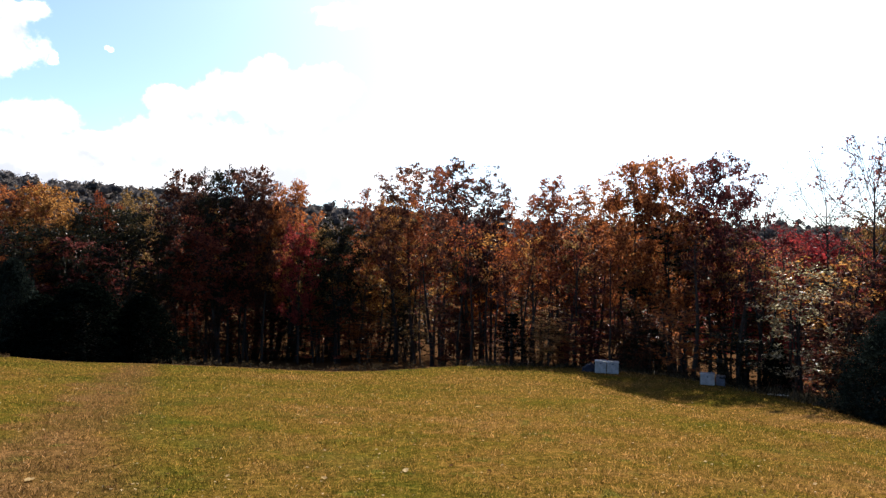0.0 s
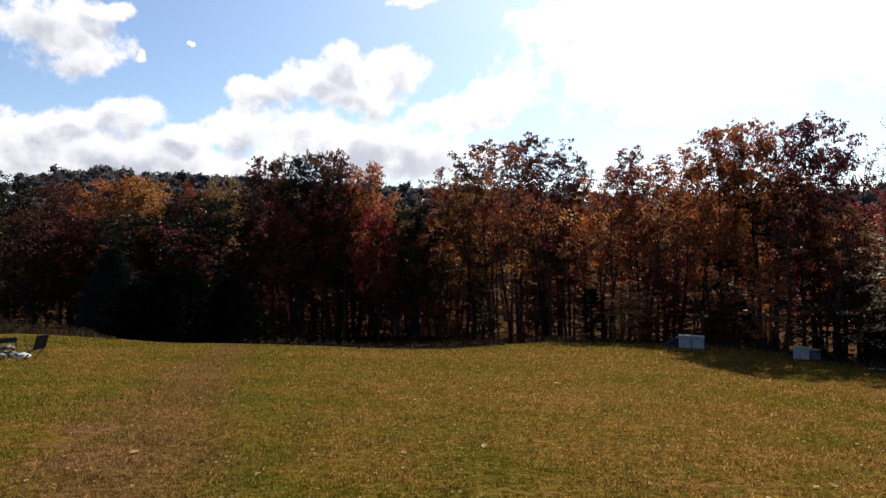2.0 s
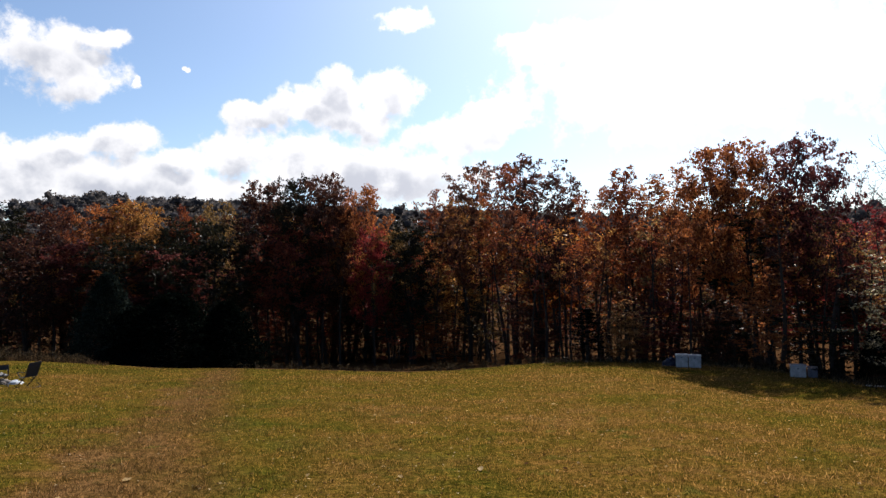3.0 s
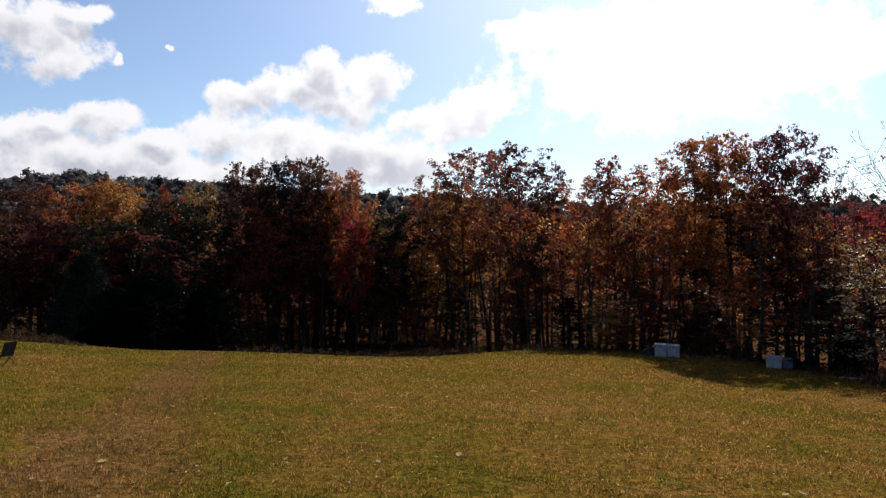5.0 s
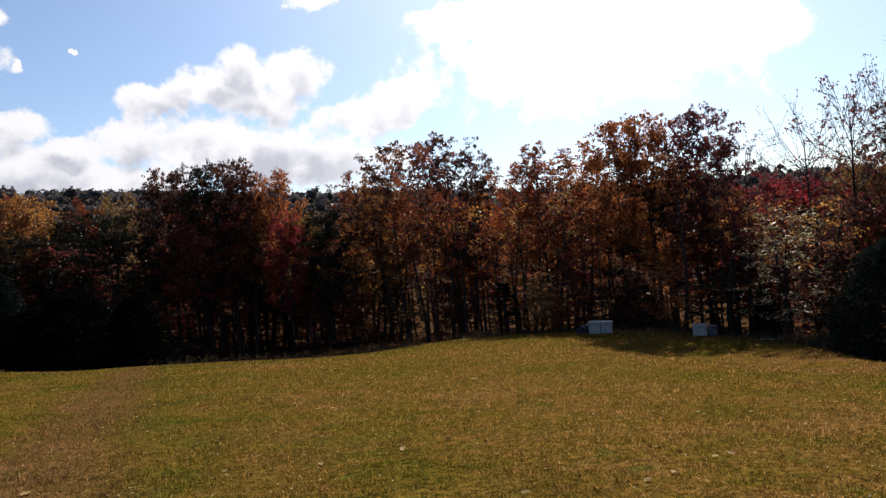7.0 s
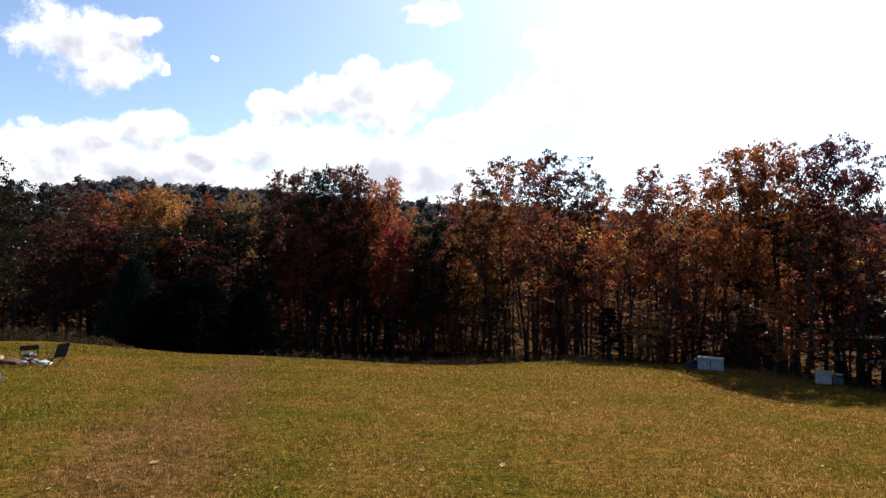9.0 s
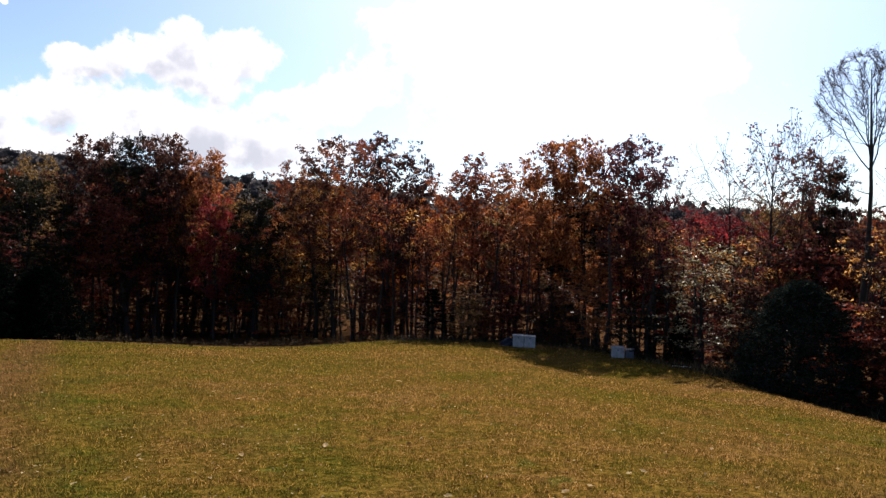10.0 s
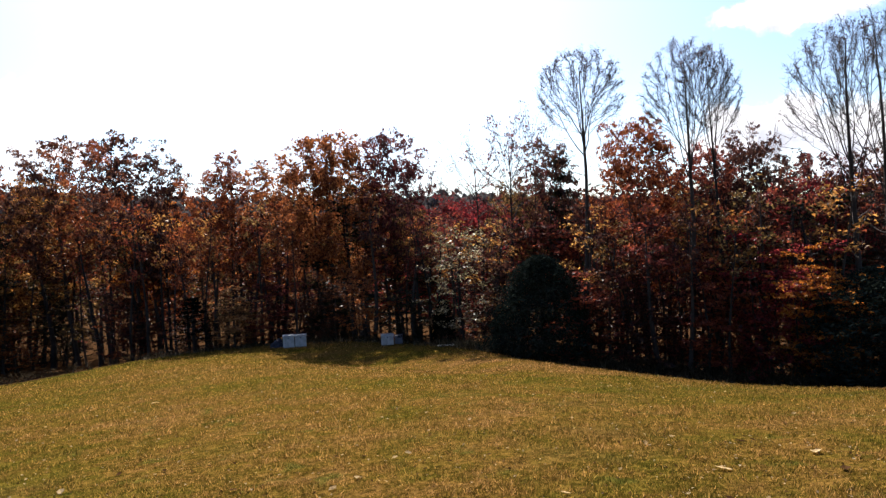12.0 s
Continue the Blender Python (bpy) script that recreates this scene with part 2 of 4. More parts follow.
def lawn_tone(k, co, grain):
    """Green and straw patches of the lawn, and a worn track across it."""
    long = k.add("ShaderNodeVectorMath", [co, (0.8, 1.0, 1.0)], operation="MULTIPLY")
    patch, mid, small = k.noise(long, 0.13, 4.0), k.noise(long, 0.8, 5.0, 0.6), k.noise(co, 3.0, 4.0, 0.6)
    f = k.math("ADD", k.math("ADD", k.math("MULTIPLY", patch, 0.55), k.math("MULTIPLY", mid, 0.45)), k.math("ADD", k.math("MULTIPLY", small, 0.26), k.math("MULTIPLY", grain, 0.22)))
    # the track runs past the chairs towards the house; its edges wander
    q = k.tree.nodes.new("ShaderNodeSeparateXYZ")
    k.tree.links.new(co, q.inputs[0])
    # greener on the side of the chairs, drier towards the boxes
    f = k.math("ADD", f, k.step(q.outputs[0], -16.0, 8.0, -0.11, -0.035))
    off = k.math("ADD", k.math("ADD", q.outputs[0], k.math("MULTIPLY", q.outputs[1], 0.42)), 1.6)
    off = k.math("ABSOLUTE", k.math("ADD", off, k.math("MULTIPLY", k.math("SUBTRACT", mid, 0.5), 3.0)))
    worn = k.math("MULTIPLY", k.step(off, 1.6, 0.2), k.step(q.outputs[0], -1.6, -3.4))
    f = k.math("ADD", f, k.math("MULTIPLY", worn, 0.12))
    col = k.mix(k.math("MULTIPLY", worn, 0.42), ramp(k, f, LAWN_TONES), (0.062, 0.034, 0.018))
    # greyish thatch where the turf is thin, and a few fresh tufts
    aside = k.add("ShaderNodeVectorMath", [co, (31.0, 17.0, 0.0)], operation="ADD")
    thatch, fresh = k.noise(aside, 0.5, 6.0, 0.68), k.noise(aside, 1.7, 5.0, 0.62)
    col = k.mix(k.math("MULTIPLY", k.step(thatch, 0.5, 0.66), 0.35), col, (0.085, 0.0569, 0.0173))
    return k.mix(k.math("MULTIPLY", k.step(fresh, 0.58, 0.7), 0.65), col, (0.0403, 0.054, 0.00936))


def lawn_material():
    m, k = material("lawn")
    co = k.add("ShaderNodeTexCoord", out=3)
    grain, fleck = k.noise(co, 11.0, 4.0, 0.65), k.noise(co, 45.0, 3.0, 0.6)
    col = lawn_tone(k, co, grain)
    col = k.mix(k.step(k.math("ADD", k.math("MULTIPLY", grain, 0.5), k.math("MULTIPLY", fleck, 0.5)), 0.4, 0.6), k.mix(1.0, col, (0.3, 0.3, 0.27), "MULTIPLY"), k.mix(1.0, col, (1.25, 1.23, 1.25), "MULTIPLY"))
    col = k.mix(k.step(k.noise(co, 3.2, 5.0, 0.7), 0.36, 0.64), k.mix(1.0, col, (0.78, 0.8, 0.78), "MULTIPLY"), k.mix(1.0, col, (1.1, 1.08, 1.06), "MULTIPLY"))
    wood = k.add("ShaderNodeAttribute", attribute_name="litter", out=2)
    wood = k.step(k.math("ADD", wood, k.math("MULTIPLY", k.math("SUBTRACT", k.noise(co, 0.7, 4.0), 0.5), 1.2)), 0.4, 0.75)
    # leaf litter, its colour darkened to stand in for shade under the trees
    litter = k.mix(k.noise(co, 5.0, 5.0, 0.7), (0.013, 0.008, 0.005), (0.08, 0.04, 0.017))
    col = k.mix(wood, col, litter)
    h = k.math("ADD", k.math("MULTIPLY", grain, 1.0), k.math("MULTIPLY", fleck, 0.6))
    nrm = k.add("ShaderNodeBump", {"Strength": 0.45, "Distance": 0.04, "Height": h})
    s = k.add("ShaderNodeBsdfDiffuse", {"Color": col, "Normal": nrm})
    k.add("ShaderNodeOutputMaterial", [s])
    return m


def ground():
    azs = np.concatenate([np.arange(-180, -70, 5.0), np.arange(-70, 80, 1.0), np.arange(80, 180, 5.0)])
    rs = np.concatenate([np.arange(0.5, 70, 0.75), np.arange(70, 200, 8.0), np.geomspace(200, 4500, 24)])
    A, R = np.meshgrid(np.radians(azs), rs)
    x, y = R * np.sin(A), R * np.cos(A)
    z = land(x, y)
    verts = np.concatenate([[[0, 0, 0]], np.stack([x, y, z], -1).reshape(-1, 3)])
    n = len(azs)
    i, j = np.meshgrid(np.arange(len(rs) - 1), np.arange(n), indexing="ij")
    a, b = 1 + i * n + j, 1 + i * n + (j + 1) % n
    quads = np.stack([a, a + n, b + n, b], -1).reshape(-1, 4).tolist()
    fan = [(0, 1 + q, 1 + (q + 1) % n) for q in range(n)]
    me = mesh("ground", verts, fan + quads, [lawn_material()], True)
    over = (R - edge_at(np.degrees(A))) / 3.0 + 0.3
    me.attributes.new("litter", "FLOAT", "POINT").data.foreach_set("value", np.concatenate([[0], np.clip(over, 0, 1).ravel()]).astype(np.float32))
    tagged(new("ground", me), "mown lawn of green and straw-coloured autumn grass sloping to a wood", "ground", kind="structure")


ground()


# ---- trees ----
def tube(pts, radii, sides, verts, faces):
    pts = [Vector(p) for p in pts]
    base = len(verts)
    for i, (p, r) in enumerate(zip(pts, radii)):
        d = (pts[min(i + 1, len(pts) - 1)] - pts[max(i - 1, 0)]).normalized()
        u = d.orthogonal().normalized()
        w = d.cross(u)
        for s in range(sides):
            c = 2 * math.pi * s / sides
            verts.append(p + r * (math.cos(c) * u + math.sin(c) * w))
    for i in range(len(pts) - 1):
        for s in range(sides):
            a, b = base + i * sides + s, base + i * sides + (s + 1) % sides
            faces.append((a, b, b + sides, a + sides))


def leaf_mesh(name, centres, rng, per, spread, size, slim=0.75, outward=None, mat=None, flat=0.6, tuft=0.0):
    """Many small leaves strewn round the given centres; with tuft they gather in sprays of that radius."""
    c = np.array(centres)
    if tuft:
        sprays = max(2, per // 9)
        c = np.repeat(c, sprays, axis=0)
        way = rng.normal(size=c.shape)
        c = c + way * (spread * rng.random((len(c), 1)) ** 0.4) / np.linalg.norm(way, axis=1, keepdims=True) * np.array([1, 1, flat])
        per, spread = max(1, per // sprays), tuft
    c = np.repeat(c, per, axis=0)
    off = rng.normal(size=(len(c), 3))
    off *= (spread * rng.random((len(c), 1)) ** 0.5) / np.maximum(0.3, np.linalg.norm(off, axis=1, keepdims=True))
    off[:, 2] *= flat
    p = c + off
    u = rng.normal(size=p.shape) + (np.array([0, 0, -0.5]) if outward is None else outward * off / spread + np.array([0, 0, 0.6 * outward]))
    u /= np.linalg.norm(u, axis=1, keepdims=True)
    w = np.cross(u, rng.normal(size=p.shape))
    w /= np.linalg.norm(w, axis=1, keepdims=True)
    length = (size * (0.6 + 0.8 * rng.random((len(p), 1))))
    verts = np.stack([p - u * length * 0.4 - w * length * slim / 2, p - u * length * 0.4 + w * length * slim / 2, p + u * length * 0.6], 1).reshape(-1, 3)
    faces = np.arange(len(verts)).reshape(-1, 3)
    return mesh(name, verts, faces, [mat or LEAF["umber"]])


def bend(rng, start, way, length, steps, curl, wild):
    """Points along a limb that starts along way and curls upwards."""
    pts, p, d = [Vector(start)], Vector(start), Vector(way).normalized()
    for _ in range(steps):
        d = (d + Vector((0, 0, curl)) + Vector(rng.normal(size=3) * wild)).normalized()
        p = p + d * (length / steps)
        pts.append(p.copy())
    return pts


def extent(tips, more):
    """Height and radius that a crown with these tips really has."""
    return float(np.percentile([t.z for t in tips], 99)) + more * 0.85, float(np.percentile([math.hypot(t.x, t.y) for t in tips], 88)) + more * 0.5


def broadleaf(seed, H=15.0, R=3.0, base=0.3, limbs=26, subs=4, per=92, spread=0.8, size=0.168, thick=0.17, airy=0.9, twig=0.008):
    """Trunk, limbs that run out to a lumpy dome, side branches, and leaf clumps at their ends."""
    rng = np.random.default_rng(seed)
    v, f, tips = [], [], []
    trunk = bend(rng, (0, 0, -0.5), (rng.normal() * 0.04, rng.normal() * 0.04, 1), H * 0.86 + 0.5, 9, 0.12, 0.035)
    tube(trunk, [thick * (1.25 if i == 0 else 1.0) * (1 - i / 9.8) + 0.015 for i in range(10)], 7, v, f)
    mid, tall = H * (base + 1) / 2, H * (1 - base) / 2
    shift = Vector(rng.normal(size=3) * 5)
    for i in range(limbs):
        c = 1 - 1.85 * ((i + 0.5 + 0.5 * rng.random()) / limbs) ** 1.15
        turn = i * 2.4 + rng.normal() * 0.25
        ring = math.sqrt(max(0.0, 1 - c * c)) ** 0.8
        d = Vector((math.cos(turn) * ring, math.sin(turn) * ring, c))
        lump = (1 + 0.28 * noise.noise(d * 1.7 + shift)) * (0.78 + 0.22 * rng.random())
        goal = Vector((trunk[6].x * 0.8 + d.x * R * lump, trunk[6].y * 0.8 + d.y * R * lump, mid + d.z * tall * (0.86 + 0.14 * lump)))
        side = math.hypot(goal.x - trunk[6].x, goal.y - trunk[6].y)
        q = min(8.6, max(base * 8.0, (goal.z - 0.75 * side - 0.1 * H * (c > 0.6) + 0.5) / (H * 0.86 + 0.5) * 9))
        start = trunk[int(q)].lerp(trunk[int(q) + 1], q - int(q))
        bow = start.lerp(goal, 0.5) + Vector((0, 0, -0.12 * side)) + Vector(rng.normal(size=3) * 0.15)
        limb = [start * (1 - u) ** 2 + bow * 2 * u * (1 - u) + goal * u * u for u in (0, 0.25, 0.5, 0.75, 1.0)]
        length = (goal - start).length
        rad = thick * 0.45 * (1.05 - q / 12)
        tube(limb, [max(0.012, rad * (1 - g / 4.6)) for g in range(5)], 5, v, f)
        tips += [goal] + [q2 for q2 in limb[2:4] if rng.random() < 0.6]
        for g in range(subs):
            a = limb[1 + g % 4].lerp(limb[min(4, 2 + g % 4)], rng.random())
            way = (goal - start).normalized() * 0.7 + d * 0.4 + Vector(rng.normal(size=3) * 0.6)
            sub = bend(rng, a, way, min(1.5, length * (0.3 + 0.25 * rng.random())), 3, 0.06, 0.15)
            tube(sub, [max(twig, rad * 0.4 * (1 - h / 3.4)) for h in range(4)], 3, v, f)
            tips += [sub[-1], sub[2]] if g % 2 else [sub[-1]]
    keep = [t for t in tips if rng.random() < (0.97 if t.z < mid + 0.3 * tall else airy)]
    return (mesh("trunk", [tuple(p) for p in v], f, [BARK], True), leaf_mesh("crown", [tuple(t) for t in keep], rng, per, spread, size, flat=0.6, tuft=0.25 if per > 20 else 0.0), *extent(tips, spread))


def sapling(seed, H=7.0, R=1.7, stems=3, boughs=11, per=46):
    rng = np.random.default_rng(seed)
    v, f, tips = [], [], []
    for s in range(stems):
        stem = bend(rng, (rng.normal() * 0.15 * R, rng.normal() * 0.15 * R, -0.3), (rng.normal() * 0.12, rng.normal() * 0.12, 1), H * (0.75 + 0.25 * (s == 0)), 7, 0.1, 0.06)
        tube(stem, [0.055 * (1 - i / 7.6) + 0.006 for i in range(8)], 5, v, f)
        for i in range(boughs):
            a = stem[1 + i % 7 if i % 7 < 6 else 6]
            turn = i * 2.4 + s
            br = bend(rng, a, (math.cos(turn), math.sin(turn), 0.5), R * (0.45 + 0.6 * rng.random()) * (1.1 - 0.6 * a.z / H), 3, 0.05, 0.18)
            tube(br, [0.018, 0.013, 0.009, 0.005], 3, v, f)
            tips += [br[3], br[2], br[1].lerp(br[2], rng.random())]
    return (mesh("trunk", [tuple(p) for p in v], f, [BARK], True), leaf_mesh("crown", [tuple(t) for t in tips], rng, per, 0.55, 0.11, flat=0.32, tuft=0.2), *extent(tips, 0.4))


def poplar(seed, H=20.0, R=2.4, base=0.6, limbs=56, leaves=7):
    """Tall and nearly bare: a straight leader, limbs that fan out low and sweep up to a rounded dome, fine twigs, a few leaves left on top."""
    rng = np.random.default_rng(seed)
    v, f, tips, ends = [], [], [], []
    trunk = bend(rng, (0, 0, -0.5), (rng.normal() * 0.02, rng.normal() * 0.02, 1), H * 0.95 + 0.5, 12, 0.15, 0.02)
    tube(trunk, [0.19 * (1 - i / 12.6) ** 0.9 + 0.01 + (0.05 if i == 0 else 0) for i in range(13)], 8, v, f)
    low, crown = base * H, H * (1 - base)

    def on_trunk(z):
        q = min(11.99, (z + 0.5) / (H * 0.95 + 0.5) * 12)
        return trunk[int(q)].lerp(trunk[int(q) + 1], q - int(q))

    axis = on_trunk(low + crown * 0.7)

    def limb_to(start, goal, lead, thick, sides):
        bow = Vector((start.x + (goal.x - start.x) * 0.72, start.y + (goal.y - start.y) * 0.72, start.z + (goal.z - start.z) * 0.42)) + lead + Vector(rng.normal(size=3) * 0.08)
        pts = [start * (1 - w) ** 2 + bow * 2 * w * (1 - w) + goal * w * w + Vector(rng.normal(size=3) * 0.03) for w in (0, 0.17, 0.34, 0.5, 0.67, 0.84, 1.0)]
        tube(pts, [thick * (1 - g / 6.4) + 0.006 for g in range(7)], sides, v, f)
        return pts

    mains = [[on_trunk(low + crown * w) for w in (0.02, 0.2, 0.36, 0.52, 0.66, 0.8, 0.93)]]
    for i in range(8):
        turn = i * 2.39996 + rng.normal() * 0.2
        side = R * (0.42 + 0.3 * (i % 3) / 2)
        goal = Vector((axis.x + math.cos(turn) * side, axis.y + math.sin(turn) * side, low + crown * (0.86 - 0.2 * (i % 3) / 2)))
        mains.append(limb_to(on_trunk(low * 0.97 + 0.3 * crown * i / 8), goal, Vector((0, 0, 0)), 0.032, 6))
    for i in range(limbs):
        # the ends lie evenly over a rounded dome; each forks off the main limb below it
        c = 1 - 1.4 * (i + 0.5) / limbs
        turn = i * 2.39996 + rng.normal() * 0.15
        side = R * math.sqrt(max(0.0, 1 - c * c)) * (0.96 + 0.06 * rng.random())
        goal = Vector((axis.x + math.cos(turn) * side, axis.y + math.sin(turn) * side, low + crown * (0.6 + 0.4 * c * (0.97 + 0.05 * rng.random()))))
        stem = min(mains, key=lambda q: math.hypot(q[6].x - goal.x, q[6].y - goal.y) + 0.3 * abs(q[6].z - goal.z))
        under = [g for g in range(6) if stem[g].z < goal.z - 0.22 * crown] or [0]
        g = under[-1]
        limb = limb_to(stem[g].lerp(stem[g + 1], rng.random() * 0.8), goal, (stem[g + 1] - stem[g]).normalized() * 0.3, 0.011, 4)
        ends.append(goal)
        for t in range(17):
            p = 2.0 + 3.95 * (t / 17) ** 0.75
            a = limb[int(p)].lerp(limb[int(p) + 1], p - int(p))
            along = (limb[int(p) + 1] - limb[int(p)]).normalized()
            tw = bend(rng, a, along + Vector(rng.normal(size=3) * 0.55), (0.25 + 0.45 * rng.random()) * (1.35 - 0.14 * p), 3, 0.03, 0.13)
            tube(tw, [0.0078, 0.007, 0.006, 0.005], 3, v, f)
            for w in range(3):
                tt = bend(rng, tw[w % 3].lerp(tw[1 + w % 3], rng.random()), along + Vector(rng.normal(size=3) * 0.7), 0.15 + 0.22 * rng.random(), 1, 0.0, 0.15)
                tube(tt, [0.007, 0.005], 3, v, f)
                if rng.random() < 0.02 + 0.25 * (c > 0.5 and p > 4.0):
                    tips.append(tt[-1])
    for i in range(7):
        h = on_trunk(low * (0.62 + 0.05 * i))
        turn = i * 2.1 + seed
        br = bend(rng, h, (math.cos(turn), math.sin(turn), 0.1), 0.9 + 1.6 * rng.random(), 5, 0.05, 0.2)
        tube(br, [0.04, 0.032, 0.025, 0.018, 0.012, 0.006], 4, v, f)
        for g in range(7):
            tt = bend(rng, br[1 + g % 4].lerp(br[2 + g % 4], rng.random()), Vector(rng.normal(size=3) * 0.6) + Vector((0, 0, 0.4)), 0.4 + 0.5 * rng.random(), 3, 0.03, 0.15)
            tube(tt, [0.01, 0.008, 0.006, 0.005], 3, v, f)
    return (mesh("trunk", [tuple(p) for p in v], f, [BARK], True), leaf_mesh("crown", [tuple(t) for t in tips], rng, leaves, 0.2, 0.06), *extent(ends, 0.4))


def cedar(seed, H=6.0, R=2.2, blunt=0.75, cone=1.8):
    """An evergreen clothed to the ground."""
    rng = np.random.default_rng(seed)
    v, f, tips = [], [], []
    tube([(0, 0, -0.3), (0, 0.03, H * 0.5), (0, 0, H * 0.96)], [0.14, 0.09, 0.015], 6, v, f)
    lumps = rng.normal(size=(9, 3))
    for i in range(620):
        u = (i + rng.random()) / 620
        turn = i * 2.39996
        bulge = 1 + 0.2 * noise.noise(Vector((math.cos(turn) * 1.6, math.sin(turn) * 1.6, u * 5 + lumps[0, 0] * 9))) + 0.13 * rng.normal()
        rad = R * (1 - u ** cone) ** blunt * bulge * (0.72 + 0.28 * rng.random())
        rad *= min(1.0, 0.72 + u * 2.2)
        tip = Vector((math.cos(turn) * rad, math.sin(turn) * rad, 0.15 + u * (H - 0.2)))
        tips.append(tip)
        if i % 4 == 0:
            tube([(0, 0, max(0.1, tip.z - 0.35 * rad)), tip.lerp(Vector((0, 0, tip.z)), 0.45), tip], [0.03, 0.018, 0.006], 3, v, f)
    return (mesh("trunk", [tuple(p) for p in v], f, [BARK], True), leaf_mesh("crown", [tuple(t) for t in tips], rng, 40, 0.42, 0.17, 0.35, 0.9), H, R)


def pine(seed, H=9.0, R=2.0, base=0.18):
    rng = np.random.default_rng(seed)
    v, f, tips = [], [], []
    tube([(0, 0, -0.4), (0.05, 0, H * 0.5), (0, 0, H)], [0.15, 0.1, 0.012], 7, v, f)
    for tier in range(11):
        u = base + (0.98 - base) * tier / 10.5
        for i in range(6):
            turn = i * 1.047 + tier * 0.5 + rng.normal() * 0.15
            reach = R * (1.05 - u) ** 0.7 * (0.7 + 0.5 * rng.random())
            br = bend(rng, (0, 0, u * H), (math.cos(turn), math.sin(turn), 0.12), reach, 4, 0.03, 0.06)
            tube(br, [0.03, 0.024, 0.018, 0.012, 0.006], 3, v, f)
            for s in range(2, 5):
                tips += [br[s], br[s] + Vector(rng.normal(size=3) * 0.2)]
    return (mesh("trunk", [tuple(p) for p in v], f, [BARK], True), leaf_mesh("crown", [tuple(t) for t in tips], rng, 16, 0.34, 0.24, 0.22, 0.7), H, R)


KINDS = {
    "oak": [broadleaf(11, base=0.36), broadleaf(12, base=0.3), broadleaf(13, spread=0.85), broadleaf(14, base=0.42), broadleaf(15, base=0.3, per=86)],
    "thin": [broadleaf(21, per=50, spread=0.6, base=0.42, airy=0.8), broadleaf(22, per=54, spread=0.56, base=0.4, airy=0.85), broadleaf(23, per=48, spread=0.6, base=0.46, airy=0.75)],
    "dense": [broadleaf(16, R=3.4, base=0.3, limbs=40, per=80, spread=0.8), broadleaf(17, R=3.2, base=0.34, limbs=38, per=80, spread=0.8)],
    "thin2": [broadleaf(31, per=5, spread=0.4, base=0.45, subs=7, airy=0.8, twig=0.014, size=0.15), broadleaf(32, per=6, spread=0.4, base=0.45, subs=7, airy=0.8, twig=0.014, size=0.15)],
    "airy": [broadleaf(33, base=0.1, R=2.4, limbs=34, subs=4, per=10, spread=0.5, size=0.2, thick=0.1)],
    "bare": [broadleaf(41, per=1, spread=0.3, base=0.45, limbs=26, subs=9, size=0.12, twig=0.013), broadleaf(42, per=1, spread=0.3, base=0.42, limbs=26, subs=9, size=0.12, twig=0.013)],
    "fill": [broadleaf(91, limbs=16, subs=3, per=36, spread=1.0, size=0.24, base=0.22), broadleaf(92, limbs=15, subs=3, per=38, spread=1.0, size=0.23, base=0.28), broadleaf(93, limbs=17, subs=3, per=36, spread=0.95, size=0.24, base=0.18)],
    "pole": [broadleaf(101, H=11.0, R=1.4, limbs=8, subs=2, per=12, base=0.5, thick=0.11, spread=0.5, size=0.16), broadleaf(102, H=11.0, R=1.2, limbs=7, subs=2, per=10, base=0.6, thick=0.085, spread=0.5, size=0.16), broadleaf(103, H=11.0, R=1.3, limbs=7, subs=2, per=9, base=0.55, thick=0.14, spread=0.5, size=0.16)],
    "sap": [sapling(51), sapling(52), sapling(53)],
    "broad_sap": [sapling(54, 9.0, 3.4, 4, 13, 46), sapling(55, 9.0, 3.2, 4, 13, 46)],
    "poplar": [poplar(61, base=0.66), poplar(62, base=0.6), poplar(63, base=0.62), poplar(64, base=0.5, limbs=64, R=2.9), poplar(65, base=0.5, limbs=60, R=2.7)],
    "cedar": [cedar(71, blunt=0.9), cedar(72, blunt=0.7), cedar(73, blunt=0.85), cedar(74, blunt=0.65), cedar(75, blunt=0.6, cone=2.1), cedar(76, blunt=0.5, cone=2.6)],
    "pine": [pine(81), pine(82)],
}
TREE_WORDS = {"oak": ("tree", "leafy %s autumn tree at the edge of the wood"), "dense": ("tree", "full round %s autumn tree among bare poplars"), "thin": ("tree", "thinning %s autumn tree with sky showing through"),
    "thin2": ("tree", "almost leafless tree with scattered %s leaves"), "airy": ("tree", "airy sunlit tree with scattered %s leaves"), "bare": ("tree", "bare grey tree with fine twigs"),
    "pole": ("young_tree", "slender young tree with a few %s leaves"), "fill": ("tree", "%s autumn tree deep in the shaded wood"), "sap": ("young_tree", "young %s understory tree below taller trees"), "poplar": ("poplar_tree", "tall bare poplar with a few brown leaves on top"),
    "cedar": ("cedar_tree", "dense %s cedar clothed down to the grass"), "pine": ("pine_tree", "%s pine with spreading tiers of needles")}
tree_rng = random.Random(5)
planted = {}


